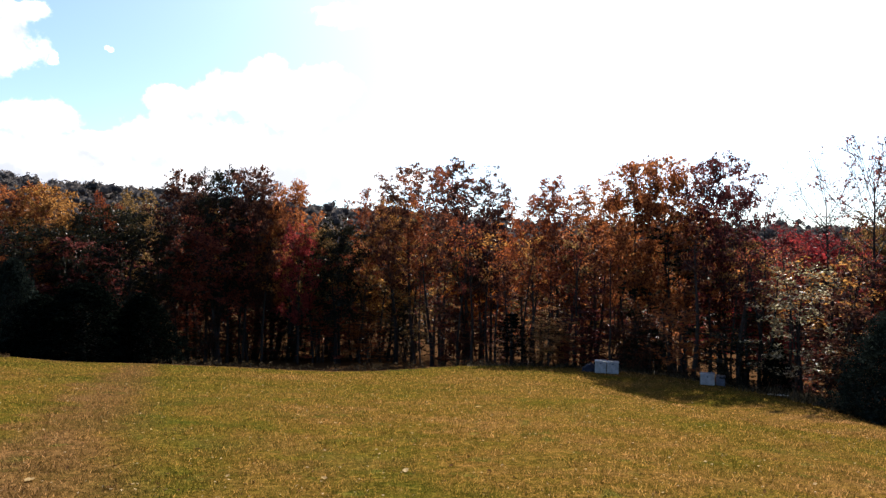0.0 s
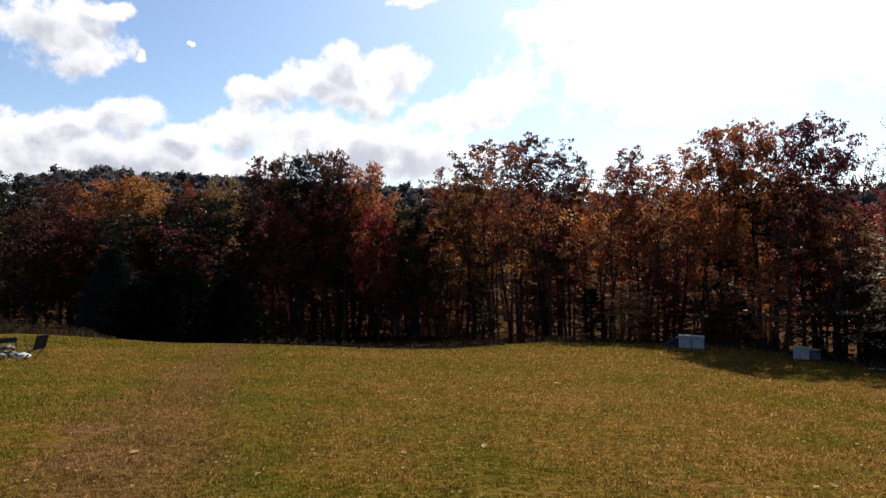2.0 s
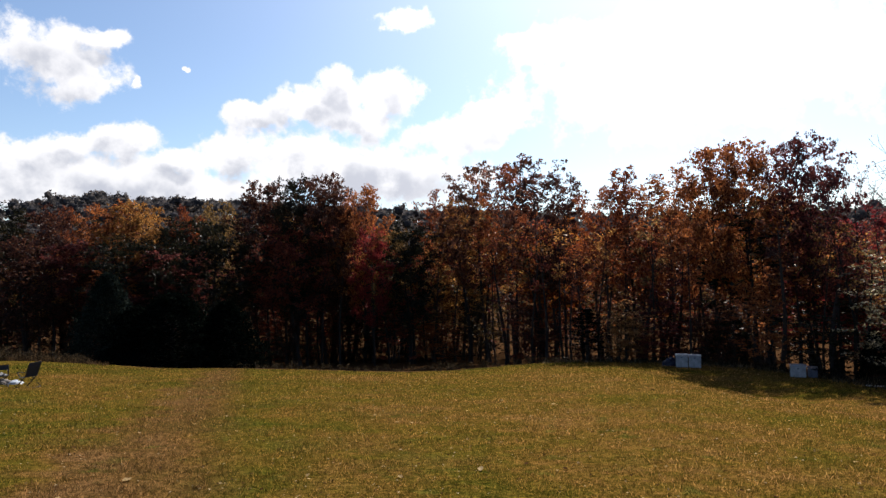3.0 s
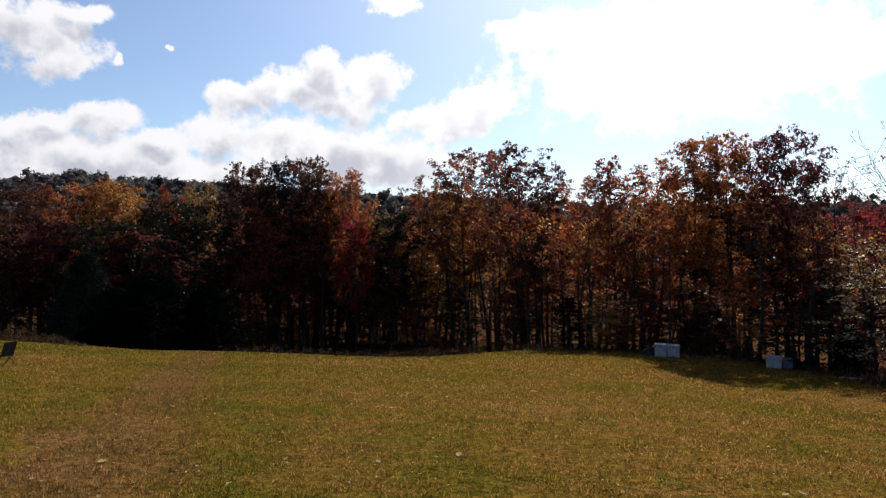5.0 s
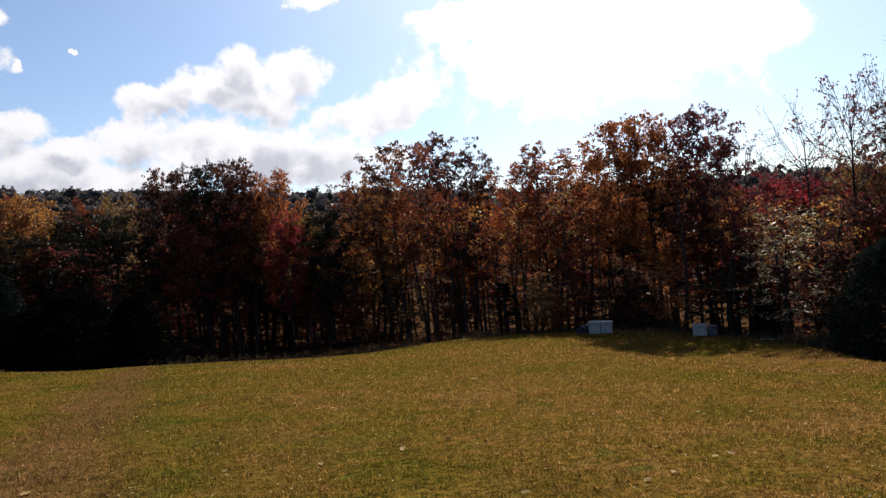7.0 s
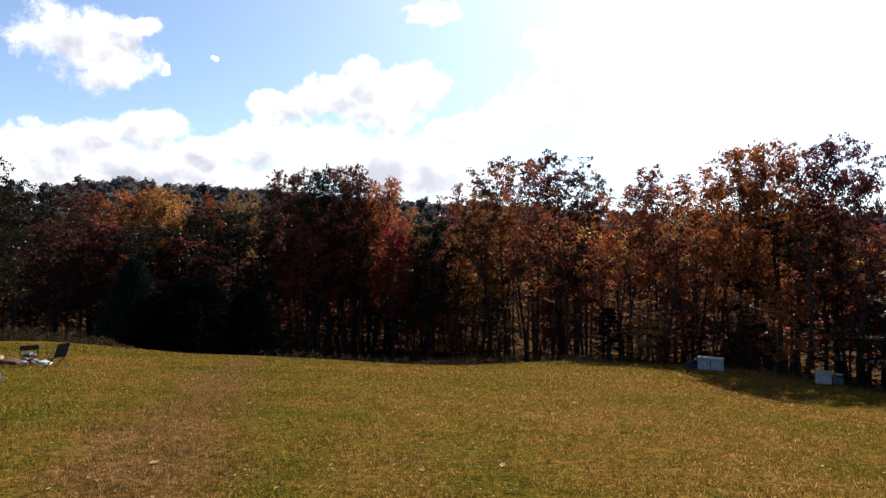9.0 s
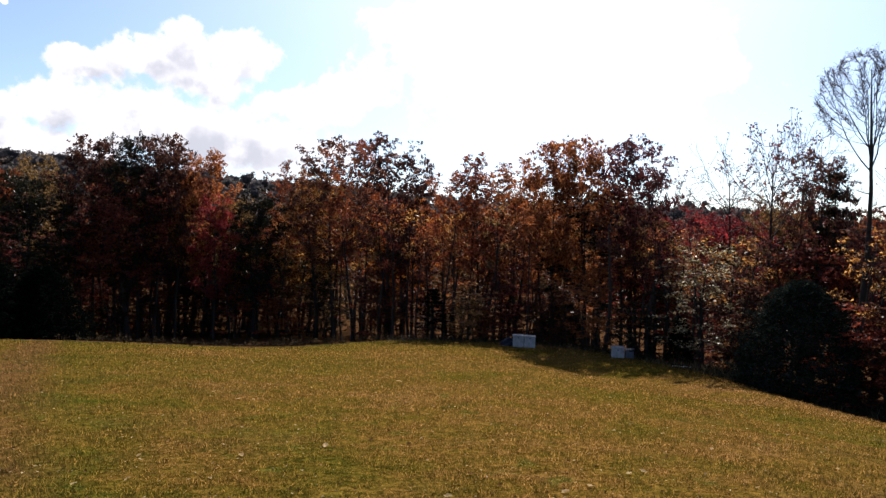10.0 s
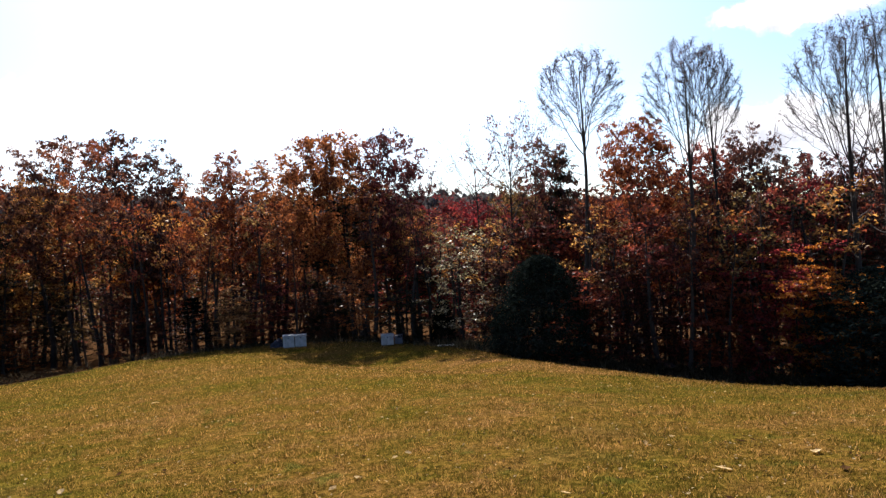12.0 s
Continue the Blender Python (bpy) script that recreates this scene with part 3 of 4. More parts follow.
def tree(kind, colour, a, r, top, width, grow=1.4):
    """A tree at azimuth a and distance r, as tall as its top's elevation asks for; where the land drops behind the crest the wood stands farther back."""
    back = 28.0 * min(1.0, max(0.0, (6.0 - a) / 9.0)) * (0.3 if kind == "cedar" else 1.0)
    r, width = r + back, width * (r + back) / r
    x, y, z = at(a, r)
    shape = "broad_sap" if kind == "sap" and width > 2.9 else kind
    i = planted[shape] = planted.get(shape, -1) + 1
    trunk_me, crown_me, h, rad = KINDS[shape][i % len(KINDS[shape])]
    tall = EYE + r * math.tan(radians(top)) - z
    name, words = TREE_WORDS[kind]
    root = new(name)
    side = width * (1.05 if kind in ("poplar", "cedar", "pine") else grow) / 2 / rad
    root.matrix_basis = pose(x, y, z - 0.05, 0, 0, tree_rng.uniform(0, 360)) @ Matrix.Diagonal((side, side, tall / h, 1))
    for part_name, me in (("trunk", trunk_me), ("crown", crown_me)):
        ob = new(part_name, me)
        ob.parent = root
        if part_name == "crown":
            ob.material_slots[0].link = "OBJECT"
            ob.material_slots[0].material = LEAF[colour]
    return tagged(root, words % LEAF_WORDS[colour] if "%s" in words else words, "tree", "trees of the wood")


# dark leaf colours on the left trees stand in for their shade
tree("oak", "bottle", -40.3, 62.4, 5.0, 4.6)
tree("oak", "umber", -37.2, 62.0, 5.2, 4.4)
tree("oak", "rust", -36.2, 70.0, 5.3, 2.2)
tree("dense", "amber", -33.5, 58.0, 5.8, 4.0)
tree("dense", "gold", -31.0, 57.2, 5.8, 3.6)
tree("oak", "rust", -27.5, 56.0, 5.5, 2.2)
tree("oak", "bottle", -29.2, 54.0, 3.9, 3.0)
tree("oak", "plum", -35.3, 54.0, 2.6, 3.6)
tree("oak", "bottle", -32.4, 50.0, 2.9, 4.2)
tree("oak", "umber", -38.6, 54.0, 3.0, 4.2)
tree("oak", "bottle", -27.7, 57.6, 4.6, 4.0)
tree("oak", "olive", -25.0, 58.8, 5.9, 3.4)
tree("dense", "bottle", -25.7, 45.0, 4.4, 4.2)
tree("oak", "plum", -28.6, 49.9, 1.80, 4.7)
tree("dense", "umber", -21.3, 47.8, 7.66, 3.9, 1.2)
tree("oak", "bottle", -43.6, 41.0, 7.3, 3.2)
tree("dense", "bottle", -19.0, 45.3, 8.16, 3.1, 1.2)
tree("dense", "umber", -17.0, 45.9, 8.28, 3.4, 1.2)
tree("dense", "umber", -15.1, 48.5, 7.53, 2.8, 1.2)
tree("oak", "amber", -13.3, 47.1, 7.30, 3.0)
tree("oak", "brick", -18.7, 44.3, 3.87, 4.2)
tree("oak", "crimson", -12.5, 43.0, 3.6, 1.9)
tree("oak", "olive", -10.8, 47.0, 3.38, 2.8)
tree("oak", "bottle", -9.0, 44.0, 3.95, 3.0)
tree("thin", "rust", -6.8, 52.0, 6.65, 3.1)
tree("oak", "gold", -4.9, 48.3, 6.23, 3.7)
tree("thin", "umber", -2.5, 45.4, 8.94, 4.3)
tree("thin", "rust", -0.3, 49.4, 8.92, 4.3)
tree("thin", "umber", 2.4, 49.1, 9.38, 4.6)
tree("thin", "umber", 4.0, 53.0, 7.32, 4.1)
tree("oak", "orange", 3.4, 56.6, 3.88, 4.9)
tree("thin", "rust", 7.8, 50.8, 6.59, 3.5)
tree("thin", "rust", 10.0, 52.9, 7.83, 4.6)
tree("oak", "amber", 13.0, 51.6, 7.35, 4.9)
tree("oak", "amber", 16.2, 46.5, 9.18, 3.7)
tree("dense", "amber", 19.1, 46.0, 9.28, 4.7, 1.15)
tree("dense", "plum", 23.2, 44.5, 9.41, 4.7, 1.1)
tree("thin2", "plum", 25.5, 42.3, 6.65, 3.3)
tree("oak", "crimson", 26.9, 49.7, 3.34, 4.3)
tree("oak", "crimson", 29.2, 50.7, 3.01, 4.4)
tree("oak", "gold", 24.8, 48.8, 2.43, 2.9)
tree("bare", "umber", 30.2, 46.3, 8.89, 4.4)
tree("thin2", "plum", 32.8, 41.1, 10.01, 4.2)
tree("thin2", "plum", 34.8, 42.6, 10.65, 3.3)
tree("thin", "umber", 36.2, 42.3, 7.81, 3.3)
tree("oak", "olive", 33.8, 44.8, 4.69, 3.1)
tree("pine", "bottle", 37.4, 42.0, 6.6, 3.6)
tree("airy", "silver", 28.5, 34.6, 0.9, 2.9)
tree("sap", "umber", 31.3, 34.9, 0.49, 2.7)
tree("poplar", "umber", 39.2, 33.0, 14.85, 4.3)
tree("poplar", "umber", 47.4, 32.2, 14.6, 4.2)
tree("poplar", "umber", 50.3, 33.0, 13.7, 3.9)
tree("poplar", "umber", 59.5, 31.5, 14.1, 5.2)
tree("poplar", "umber", 61.3, 32.5, 14.7, 4.6)
tree("bare", "umber", 41.8, 43.5, 9.10, 2.2)
tree("bare", "umber", 52.8, 42.2, 7.90, 3.3)
tree("dense", "rust", 44.1, 36.2, 8.96, 4.6, 1.0)
tree("oak", "brick", 49.6, 37.5, 6.3, 2.9)
tree("thin", "plum", 47.0, 39.0, 5.6, 3.0)
tree("thin", "plum", 58.0, 38.0, 4.9, 3.4)
tree("thin", "umber", 61.0, 38.0, 5.2, 3.2)
tree("thin", "umber", 55.6, 40.0, 5.0, 3.0)
tree("oak", "umber", 52.3, 36.2, 7.02, 2.9)
tree("thin", "crimson", 54.8, 37.0, 3.06, 2.5)
tree("thin", "crimson", 56.6, 37.0, 2.89, 2.9)
tree("thin", "umber", 58.3, 41.0, 1.99, 3.2)
tree("thin", "umber", 60.7, 41.0, 2.19, 3.9)
tree("sap", "orange", 58.1, 30.0, -1.79, 3.3)
tree("sap", "orange", 56.8, 29.6, -4.2, 2.8)
tree("sap", "crimson", 55.4, 30.0, -1.67, 2.3)
tree("sap", "crimson", 52.9, 31.1, -0.45, 2.4)
tree("oak", "brick", 40.2, 38.7, 2.64, 3.0)
tree("sap", "plum", 45.8, 32.0, 0.87, 2.8)
tree("sap", "rust", 48.8, 32.7, 0.92, 2.8)
tree("sap", "umber", 42.6, 31.4, -0.12, 2.7)
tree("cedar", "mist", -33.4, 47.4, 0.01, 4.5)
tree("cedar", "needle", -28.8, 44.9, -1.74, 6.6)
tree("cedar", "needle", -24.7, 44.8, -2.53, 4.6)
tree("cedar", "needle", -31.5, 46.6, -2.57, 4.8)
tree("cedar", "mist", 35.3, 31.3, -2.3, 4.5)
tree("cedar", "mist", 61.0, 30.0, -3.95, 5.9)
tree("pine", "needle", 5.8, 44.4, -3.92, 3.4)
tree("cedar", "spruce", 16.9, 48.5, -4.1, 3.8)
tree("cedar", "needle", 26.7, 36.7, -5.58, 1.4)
tree("sap", "rust", 1.8, 47.7, 1.47, 2.9)
tree("sap", "beech", 8.9, 45.0, -3.2, 2.2)
tree("sap", "beech", 10.2, 46.5, -4.6, 1.6)
tree("sap", "beech", 32.0, 35.5, -4.0, 2.4)
tree("sap", "brick", 11.0, 44.8, -5.13, 1.9)

# the wood behind and below the tallest trees
SKYLINE = ((-60, 2.6), (-29, 2.8), (-24, 4.0), (-21, 5.8), (-14, 5.8), (-10, 3.6), (-6.5, 4.4), (-3, 6.0), (3.2, 5.6), (5.6, 3.4), (8, 4.6), (12, 5.6), (22, 5.8), (26, 3.8), (33, 4.3), (37, 4.4), (44, 4.6), (51, 4.4), (56, 3.8), (75, 3.4))
sky_az, sky_el = [q[0] for q in SKYLINE], [q[1] for q in SKYLINE]
def beside_cedar(a):
    """Where a cedar stands free at the front of the wood."""
    return -35 < a < -22.5 or 32.4 < a < 38.8 or a > 58


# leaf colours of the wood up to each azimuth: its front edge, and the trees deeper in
# darker leaves at left and deeper in, brighter in front, imitate shade and light
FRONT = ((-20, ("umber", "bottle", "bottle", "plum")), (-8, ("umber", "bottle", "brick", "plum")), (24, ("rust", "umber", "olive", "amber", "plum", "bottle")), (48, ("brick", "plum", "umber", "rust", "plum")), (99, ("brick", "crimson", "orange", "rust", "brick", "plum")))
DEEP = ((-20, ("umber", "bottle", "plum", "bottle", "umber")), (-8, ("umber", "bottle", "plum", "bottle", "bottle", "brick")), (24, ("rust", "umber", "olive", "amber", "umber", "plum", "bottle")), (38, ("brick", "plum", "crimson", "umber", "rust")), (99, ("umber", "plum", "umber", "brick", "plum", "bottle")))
fill = random.Random(9)
for row, (near, far, gap) in enumerate(((1.5, 6, 3.2), (8, 14, 2.3), (15, 25, 1.9), (27, 42, 1.9))):
    a = -50.0
    while a < 72:
        a += gap * fill.uniform(0.6, 1.4) * ((2.3 if row in (1, 2) else 1.3) if a > 36 else 1.6 if 23 < a < 31 and row < 3 else 1.3 if a > -2 and row in (1, 2) else 1.0)
        if row == 0 and beside_cedar(a):
            continue
        r = float(edge_at(a)) + fill.uniform(near, far) + (4 if a < -2 else 0)
        sky = float(np.interp(a, sky_az, sky_el))
        el_top = (sky - fill.uniform(0, 2.6), sky - fill.uniform(0.3, 3.4), sky - 1.5 - fill.uniform(0, 4.5), -3.5 - fill.uniform(-2.5, 2.0))[3 - row]
        el_top -= 2.0 if 21 < a < 31 and row < 3 else 0.0
        el_top += (0.0, 0.6, 1.2, 0.8)[row] if a > 38 else 0.0
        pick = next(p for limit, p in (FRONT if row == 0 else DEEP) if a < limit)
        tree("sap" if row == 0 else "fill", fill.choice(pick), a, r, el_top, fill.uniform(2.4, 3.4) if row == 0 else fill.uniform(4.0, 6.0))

a = -46.0
while a < 70:
    a += fill.uniform(0.35, 1.5) * (0.7 if a > 36 else 1.0)
    if beside_cedar(a):
        continue
    sky = float(np.interp(a, sky_az, sky_el))
    tree("pole", fill.choice(("umber", "rust", "gold", "brick", "olive")), a, float(edge_at(a)) + fill.uniform(1.0, 8) + (4 if a < -2 else 0), sky - fill.uniform(0.0, 5.0), fill.uniform(1.4, 2.4))

# low growth between the trunks, added with dark leaves as shade over the bright floor
a = -47.0
while a < -3:
    a += fill.uniform(0.9, 1.9)
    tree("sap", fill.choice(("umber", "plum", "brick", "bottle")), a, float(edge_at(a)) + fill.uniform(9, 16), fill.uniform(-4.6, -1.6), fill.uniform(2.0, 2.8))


# ---- the far ridge ----
def ridge_wood():
    """Countless far crowns on the ridge, each a lumpy heap of leaves round a dark heart."""
    rng = np.random.default_rng(3)
    n = 3400
    a = rng.uniform(-62, 70, n)
    r = 190 + 205 * rng.random(n) ** 0.5
    x, y = r * np.sin(np.radians(a)), r * np.cos(np.radians(a))
    c = np.stack([x, y, land(x, y) + rng.uniform(1.5, 7.3, n) + 2.5 * (rng.random(n) > 0.96)], -1)
    wide = rng.uniform(0.7, 1.25, (n, 1, 1))
    way = rng.normal(size=(n, 7, 3))
    lobes = c[:, None] + way / np.linalg.norm(way, axis=2, keepdims=True) * wide * np.array([2.6, 2.6, 2.2])
    # distance haze is mixed into these greyed, bluish leaf tones
    tone = leafage("hazed_ridge_leaves", (0.045, 0.045, 0.05), (0.085, 0.08, 0.082), (0.13, 0.113, 0.102), 0.45, 0.0)
    ob = tagged(new("ridge_wood", leaf_mesh("ridge_wood", lobes.reshape(-1, 3), rng, 8, 1.3, 0.8, 0.9, mat=tone)), "dull brown and grey woodland on a far ridge, coloured as through haze", "wood", kind="stuff")
    bm = bmesh.new()
    bmesh.ops.create_icosphere(bm, subdivisions=1, radius=1.0)
    ball, tris = np.array([q.co for q in bm.verts]), np.array([[q.index for q in t.verts] for t in bm.faces])
    bm.free()
    hearts = (c[:, None] + ball[None] * wide * np.array([2.0, 2.0, 1.9])).reshape(-1, 3)
    faces = (tris[None] + len(ball) * np.arange(n)[:, None, None]).reshape(-1, 3)
    inner = new("shaded_crowns", mesh("shaded_crowns", hearts, faces, [tone]))
    inner.parent = ob


ridge_wood()


# ---- grass and fallen leaves ----
def patchy(x, y, cell, seed):
    """Smooth noise from 0 to 1 over the plan."""
    u, w = np.asarray(x) / cell, np.asarray(y) / cell
    i, j = np.floor(u), np.floor(w)
    fu, fw = u - i, w - j
    fu, fw = fu * fu * (3 - 2 * fu), fw * fw * (3 - 2 * fw)

    def knot(p, q):
        h = np.sin(p * 127.1 + q * 311.7 + seed * 74.7) * 43758.5453
        return h - np.floor(h)

    return (knot(i, j) * (1 - fu) + knot(i + 1, j) * fu) * (1 - fw) + (knot(i, j + 1) * (1 - fu) + knot(i + 1, j + 1) * fu) * fw


def grass():
    """Short mown blades: uneven tufts close to the eye, coarser towards the wood."""
    rng = np.random.default_rng(7)
    n = 480000
    r = 3.6 * (46.0 / 3.6) ** rng.random(n) ** 0.92
    a = np.radians(rng.uniform(-45, 67, n))
    keep = r < edge_at(np.degrees(a)) + 0.5
    r, a = r[keep], a[keep]
    x, y = r * np.sin(a), r * np.cos(a)
    tuft = 0.4 * patchy(x, y, 0.09, 1) + 0.3 * patchy(x, y, 0.22, 3) + 0.3 * patchy(x, y, 0.6, 2)
    thin = rng.random(len(x)) < np.clip(0.2 + 1.5 * tuft, 0, 1)
    x, y, r, tuft = x[thin], y[thin], r[thin], tuft[thin]
    n = len(x)
    p = np.stack([x, y, land(x, y) - 0.006], -1)
    tall = (0.010 + 0.030 * rng.random((n, 1)) ** 2) * (0.35 + 2.3 * tuft[:, None] ** 1.7) * (1 + r[:, None] / 28)
    turn = rng.uniform(0, 2 * np.pi, n)
    side = np.stack([np.cos(turn), np.sin(turn), np.zeros(n)], -1) * (0.0022 + r[:, None] * 0.0004)
    lean = rng.normal(size=(n, 3)) * 0.5
    lean[:, 2] = 1
    verts = np.stack([p - side, p + side, p + lean * tall], 1).reshape(-1, 3)
    m, k = material("grass_blades")
    co = k.add("ShaderNodeTexCoord", out=3)
    isle = k.add("ShaderNodeNewGeometry", out="Random Per Island")
    col = lawn_tone(k, co, k.math("ADD", k.math("MULTIPLY", isle, 0.9), 0.1))
    col = k.mix(1.0, col, k.mix(k.math("POWER", isle, 3.0), (0.62, 0.61, 0.56), (3.5, 3.45, 3.7)), "MULTIPLY")
    s = k.add("ShaderNodeMixShader", [0.55, k.add("ShaderNodeBsdfDiffuse", [col]), k.add("ShaderNodeBsdfTranslucent", [col])])
    k.add("ShaderNodeOutputMaterial", [s])
    me = mesh("grass", verts, np.arange(3 * n).reshape(-1, 3), [m])
    tagged(new("grass", me), "short mown grass, green and straw-coloured", "grass", kind="stuff")


grass()
TAN_LEAF = leafage("dry_leaf", (0.42, 0.3, 0.15), (0.64, 0.49, 0.28), (0.9, 0.77, 0.5), 0.6, 0.0)
BROWN_LEAF = leafage("brown_leaf", (0.04, 0.02, 0.01), (0.1, 0.05, 0.025), (0.2, 0.1, 0.05), 0.3, 0.0)


def curled_leaf(name, seed, mat):
    """A dry leaf: lobed outline, folded on its rib and curled at the edge."""
    rng = random.Random(seed)
    bm = bmesh.new()
    rib, left, right = [], [], []
    for i in range(6):
        u = i / 5
        w = 0.30 * math.sin(math.pi * (0.08 + 0.86 * u)) * (1.15 if i % 2 else 0.85)
        lift = 0.16 * (u - 0.4) ** 2
        rib.append(bm.verts.new((u - 0.5, 0, lift)))
        left.append(bm.verts.new((u - 0.5 + 0.04, w, lift + 0.5 * w * w + 0.12 * w + rng.uniform(0, 0.05))))
        right.append(bm.verts.new((u - 0.5 + 0.04, -w, lift + 0.5 * w * w + 0.12 * w + rng.uniform(0, 0.05))))
    for i in range(5):
        bm.faces.new((rib[i], rib[i + 1], left[i + 1], left[i]))
        bm.faces.new((rib[i + 1], rib[i], right[i], right[i + 1]))
    me = bpy.data.meshes.new(name)
    bm.to_mesh(me)
    bm.free()
    me.materials.append(mat)
    return me


leaf_shapes = [curled_leaf("fallen_leaf", 1, TAN_LEAF), curled_leaf("fallen_leaf", 2, TAN_LEAF), curled_leaf("fallen_leaf", 3, BROWN_LEAF)]
leaf_rng = random.Random(12)


def fallen_leaf(x, y, size, shape):
    ob = new("fallen_leaf", leaf_shapes[shape])
    ob.matrix_basis = pose(x, y, float(land(x, y)) + 0.018, leaf_rng.uniform(-15, 15), leaf_rng.uniform(-15, 15), leaf_rng.uniform(0, 360)) @ Matrix.Scale(size, 4)
    tagged(ob, "curled brown leaf lying on the lawn" if shape == 2 else "curled pale tan leaf lying on the lawn", "leaf", "fallen leaves on the lawn")


for x, y, size in ((-1.4, 7.5, 0.1), (-0.5, 8.0, 0.12), (0.8, 16.1, 0.14), (4.9, 4.1, 0.15), (6.2, 4.1, 0.17), (5.7, 5.5, 0.1), (-4.5, 7.1, 0.13), (3.3, 4.3, 0.08),
        (1.8, 5.8, 0.09), (2.7, 6.5, 0.08), (4.3, 9.1, 0.09), (-2.5, 7.5, 0.07), (2.1, 6.0, 0.09), (2.9, 6.6, 0.08), (0.7, 5.7, 0.08)):
    fallen_leaf(x, y, size, leaf_rng.randrange(2))
fallen_leaf(6.1, 4.9, 0.12, 2)
fallen_leaf(5.7, 3.5, 0.14, 2)
for i in range(130):
    r, a = 4.6 + 27.0 * leaf_rng.random() ** 1.3, radians(leaf_rng.uniform(-42, 62))
    fallen_leaf(r * math.sin(a), r * math.cos(a), leaf_rng.uniform(0.045, 0.09), leaf_rng.choice((0, 1, 2, 2, 2)))
for i in range(140):
    r, a = leaf_rng.uniform(3.9, 8.5), radians(leaf_rng.uniform(-42, 62))
    fallen_leaf(r * math.sin(a), r * math.cos(a), leaf_rng.uniform(0.025, 0.05), leaf_rng.choice((0, 2, 2, 2)))


def leaf_scraps():
    """Small dry scraps between the blades, folded along the middle."""
    rng = np.random.default_rng(23)
    n = 4200
    r, a = 3.8 * (30.0 / 3.8) ** rng.random(n), np.radians(rng.uniform(-45, 66, n))
    x, y = r * np.sin(a), r * np.cos(a)
    p = np.stack([x, y, land(x, y) + rng.uniform(0.006, 0.026, n)], -1)
    long = rng.normal(size=(n, 3)) * np.array([1, 1, 0.3])
    long *= (rng.uniform(0.006, 0.016, n) * (1 + r / 14) / np.linalg.norm(long, axis=1))[:, None]
    side = np.cross(long, np.array([0, 0, 1.0])) * rng.uniform(0.4, 0.8, (n, 1))
    lift = np.array([0, 0, 1.0]) * rng.uniform(0.2, 0.9, (n, 1)) * np.linalg.norm(side, axis=1, keepdims=True)
    verts = np.stack([p - long, p + long, p + side + lift, p - side + lift], 1).reshape(-1, 3)
    i = np.arange(n) * 4
    faces = np.concatenate([np.stack([i, i + 1, i + 2], -1), np.stack([i + 1, i, i + 3], -1)])
    tone = leafage("leaf_scraps", (0.03, 0.015, 0.008), (0.09, 0.05, 0.024), (0.42, 0.33, 0.21), 0.5, 0.0)
    tagged(new("leaf_scraps", mesh("leaf_scraps", verts, faces, [tone])), "small dry leaf scraps strewn over the lawn", "leaves", kind="stuff")


leaf_scraps()


# ---- boxes, chairs and other things on the lawn ----
def part(name, bm, mat, parent, label=""):
    me = bpy.data.meshes.new(name)
    bm.to_mesh(me)
    bm.free()
    me.materials.append(mat)
    ob = new(name, me)
    ob.parent = parent
    return tagged(ob, label)


def block(sx, sy, sz, m=None, bevel=0.01):
    """A box with softened edges, standing on its base."""
    bm = bmesh.new()
    bmesh.ops.create_cube(bm, size=1.0)
    bmesh.ops.transform(bm, matrix=Matrix.Translation((0, 0, sz / 2)) @ Matrix.Diagonal((sx, sy, sz, 1)), verts=bm.verts)
    bmesh.ops.bevel(bm, geom=bm.edges[:], offset=bevel, segments=2, affect="EDGES")
    if m is not None:
        bmesh.ops.transform(bm, matrix=m, verts=bm.verts)
    return bm


def rod(pts, r, sides=8):
    v, f = [], []
    tube(pts, [r] * len(pts), sides, v, f)
    bm = bmesh.new()
    vs = [bm.verts.new(p) for p in v]
    for q in f:
        bm.faces.new([vs[i] for i in q])
    bm.faces.new(vs[:sides][::-1])
    bm.faces.new(vs[-sides:])
    return bm


WHITE_PAINT = surface("weathered_white_paint", (0.18, 0.185, 0.195), (0.36, 0.365, 0.375), 4.0, 0.5, 0.1)
GREY_BLUE = surface("faded_blue_grey_plastic", (0.06, 0.07, 0.1), (0.12, 0.135, 0.18), 4.0, 0.5, 0.1)
BLUE_TARP = surface("blue_tarpaulin", (0.004, 0.006, 0.014), (0.01, 0.014, 0.032), 5.0, 0.45, 0.3)
BLACK_TUBE = surface("black_coated_tube", (0.005, 0.005, 0.006), (0.014, 0.014, 0.016), 20.0, 0.55, 0.05)
BLACK_CLOTH = surface("dark_sling_cloth", (0.012, 0.014, 0.02), (0.03, 0.033, 0.045), 60.0, 0.85, 0.2)
STRIPED = surface("black_and_white_cloth", (0.008, 0.008, 0.01), (0.16, 0.16, 0.17), 9.0, 0.8, 0.2)
STONE = surface("fire_ring_stone", (0.06, 0.05, 0.045), (0.2, 0.18, 0.16), 6.0, 0.9, 0.5, spread=0.4)
ASH = surface("ash", (0.04, 0.04, 0.04), (0.25, 0.24, 0.23), 9.0, 0.95, 0.6)
WHITE_SHEET = surface("white_plastic_sheet", (0.2, 0.22, 0.25), (0.42, 0.45, 0.49), 5.0, 0.4, 0.3)
CARD = surface("cardboard", (0.3, 0.2, 0.1), (0.46, 0.33, 0.2), 6.0, 0.85, 0.1)
GREY_WOOD = surface("bleached_wood", (0.3, 0.28, 0.24), (0.6, 0.58, 0.52), 9.0, 0.8, 0.3)


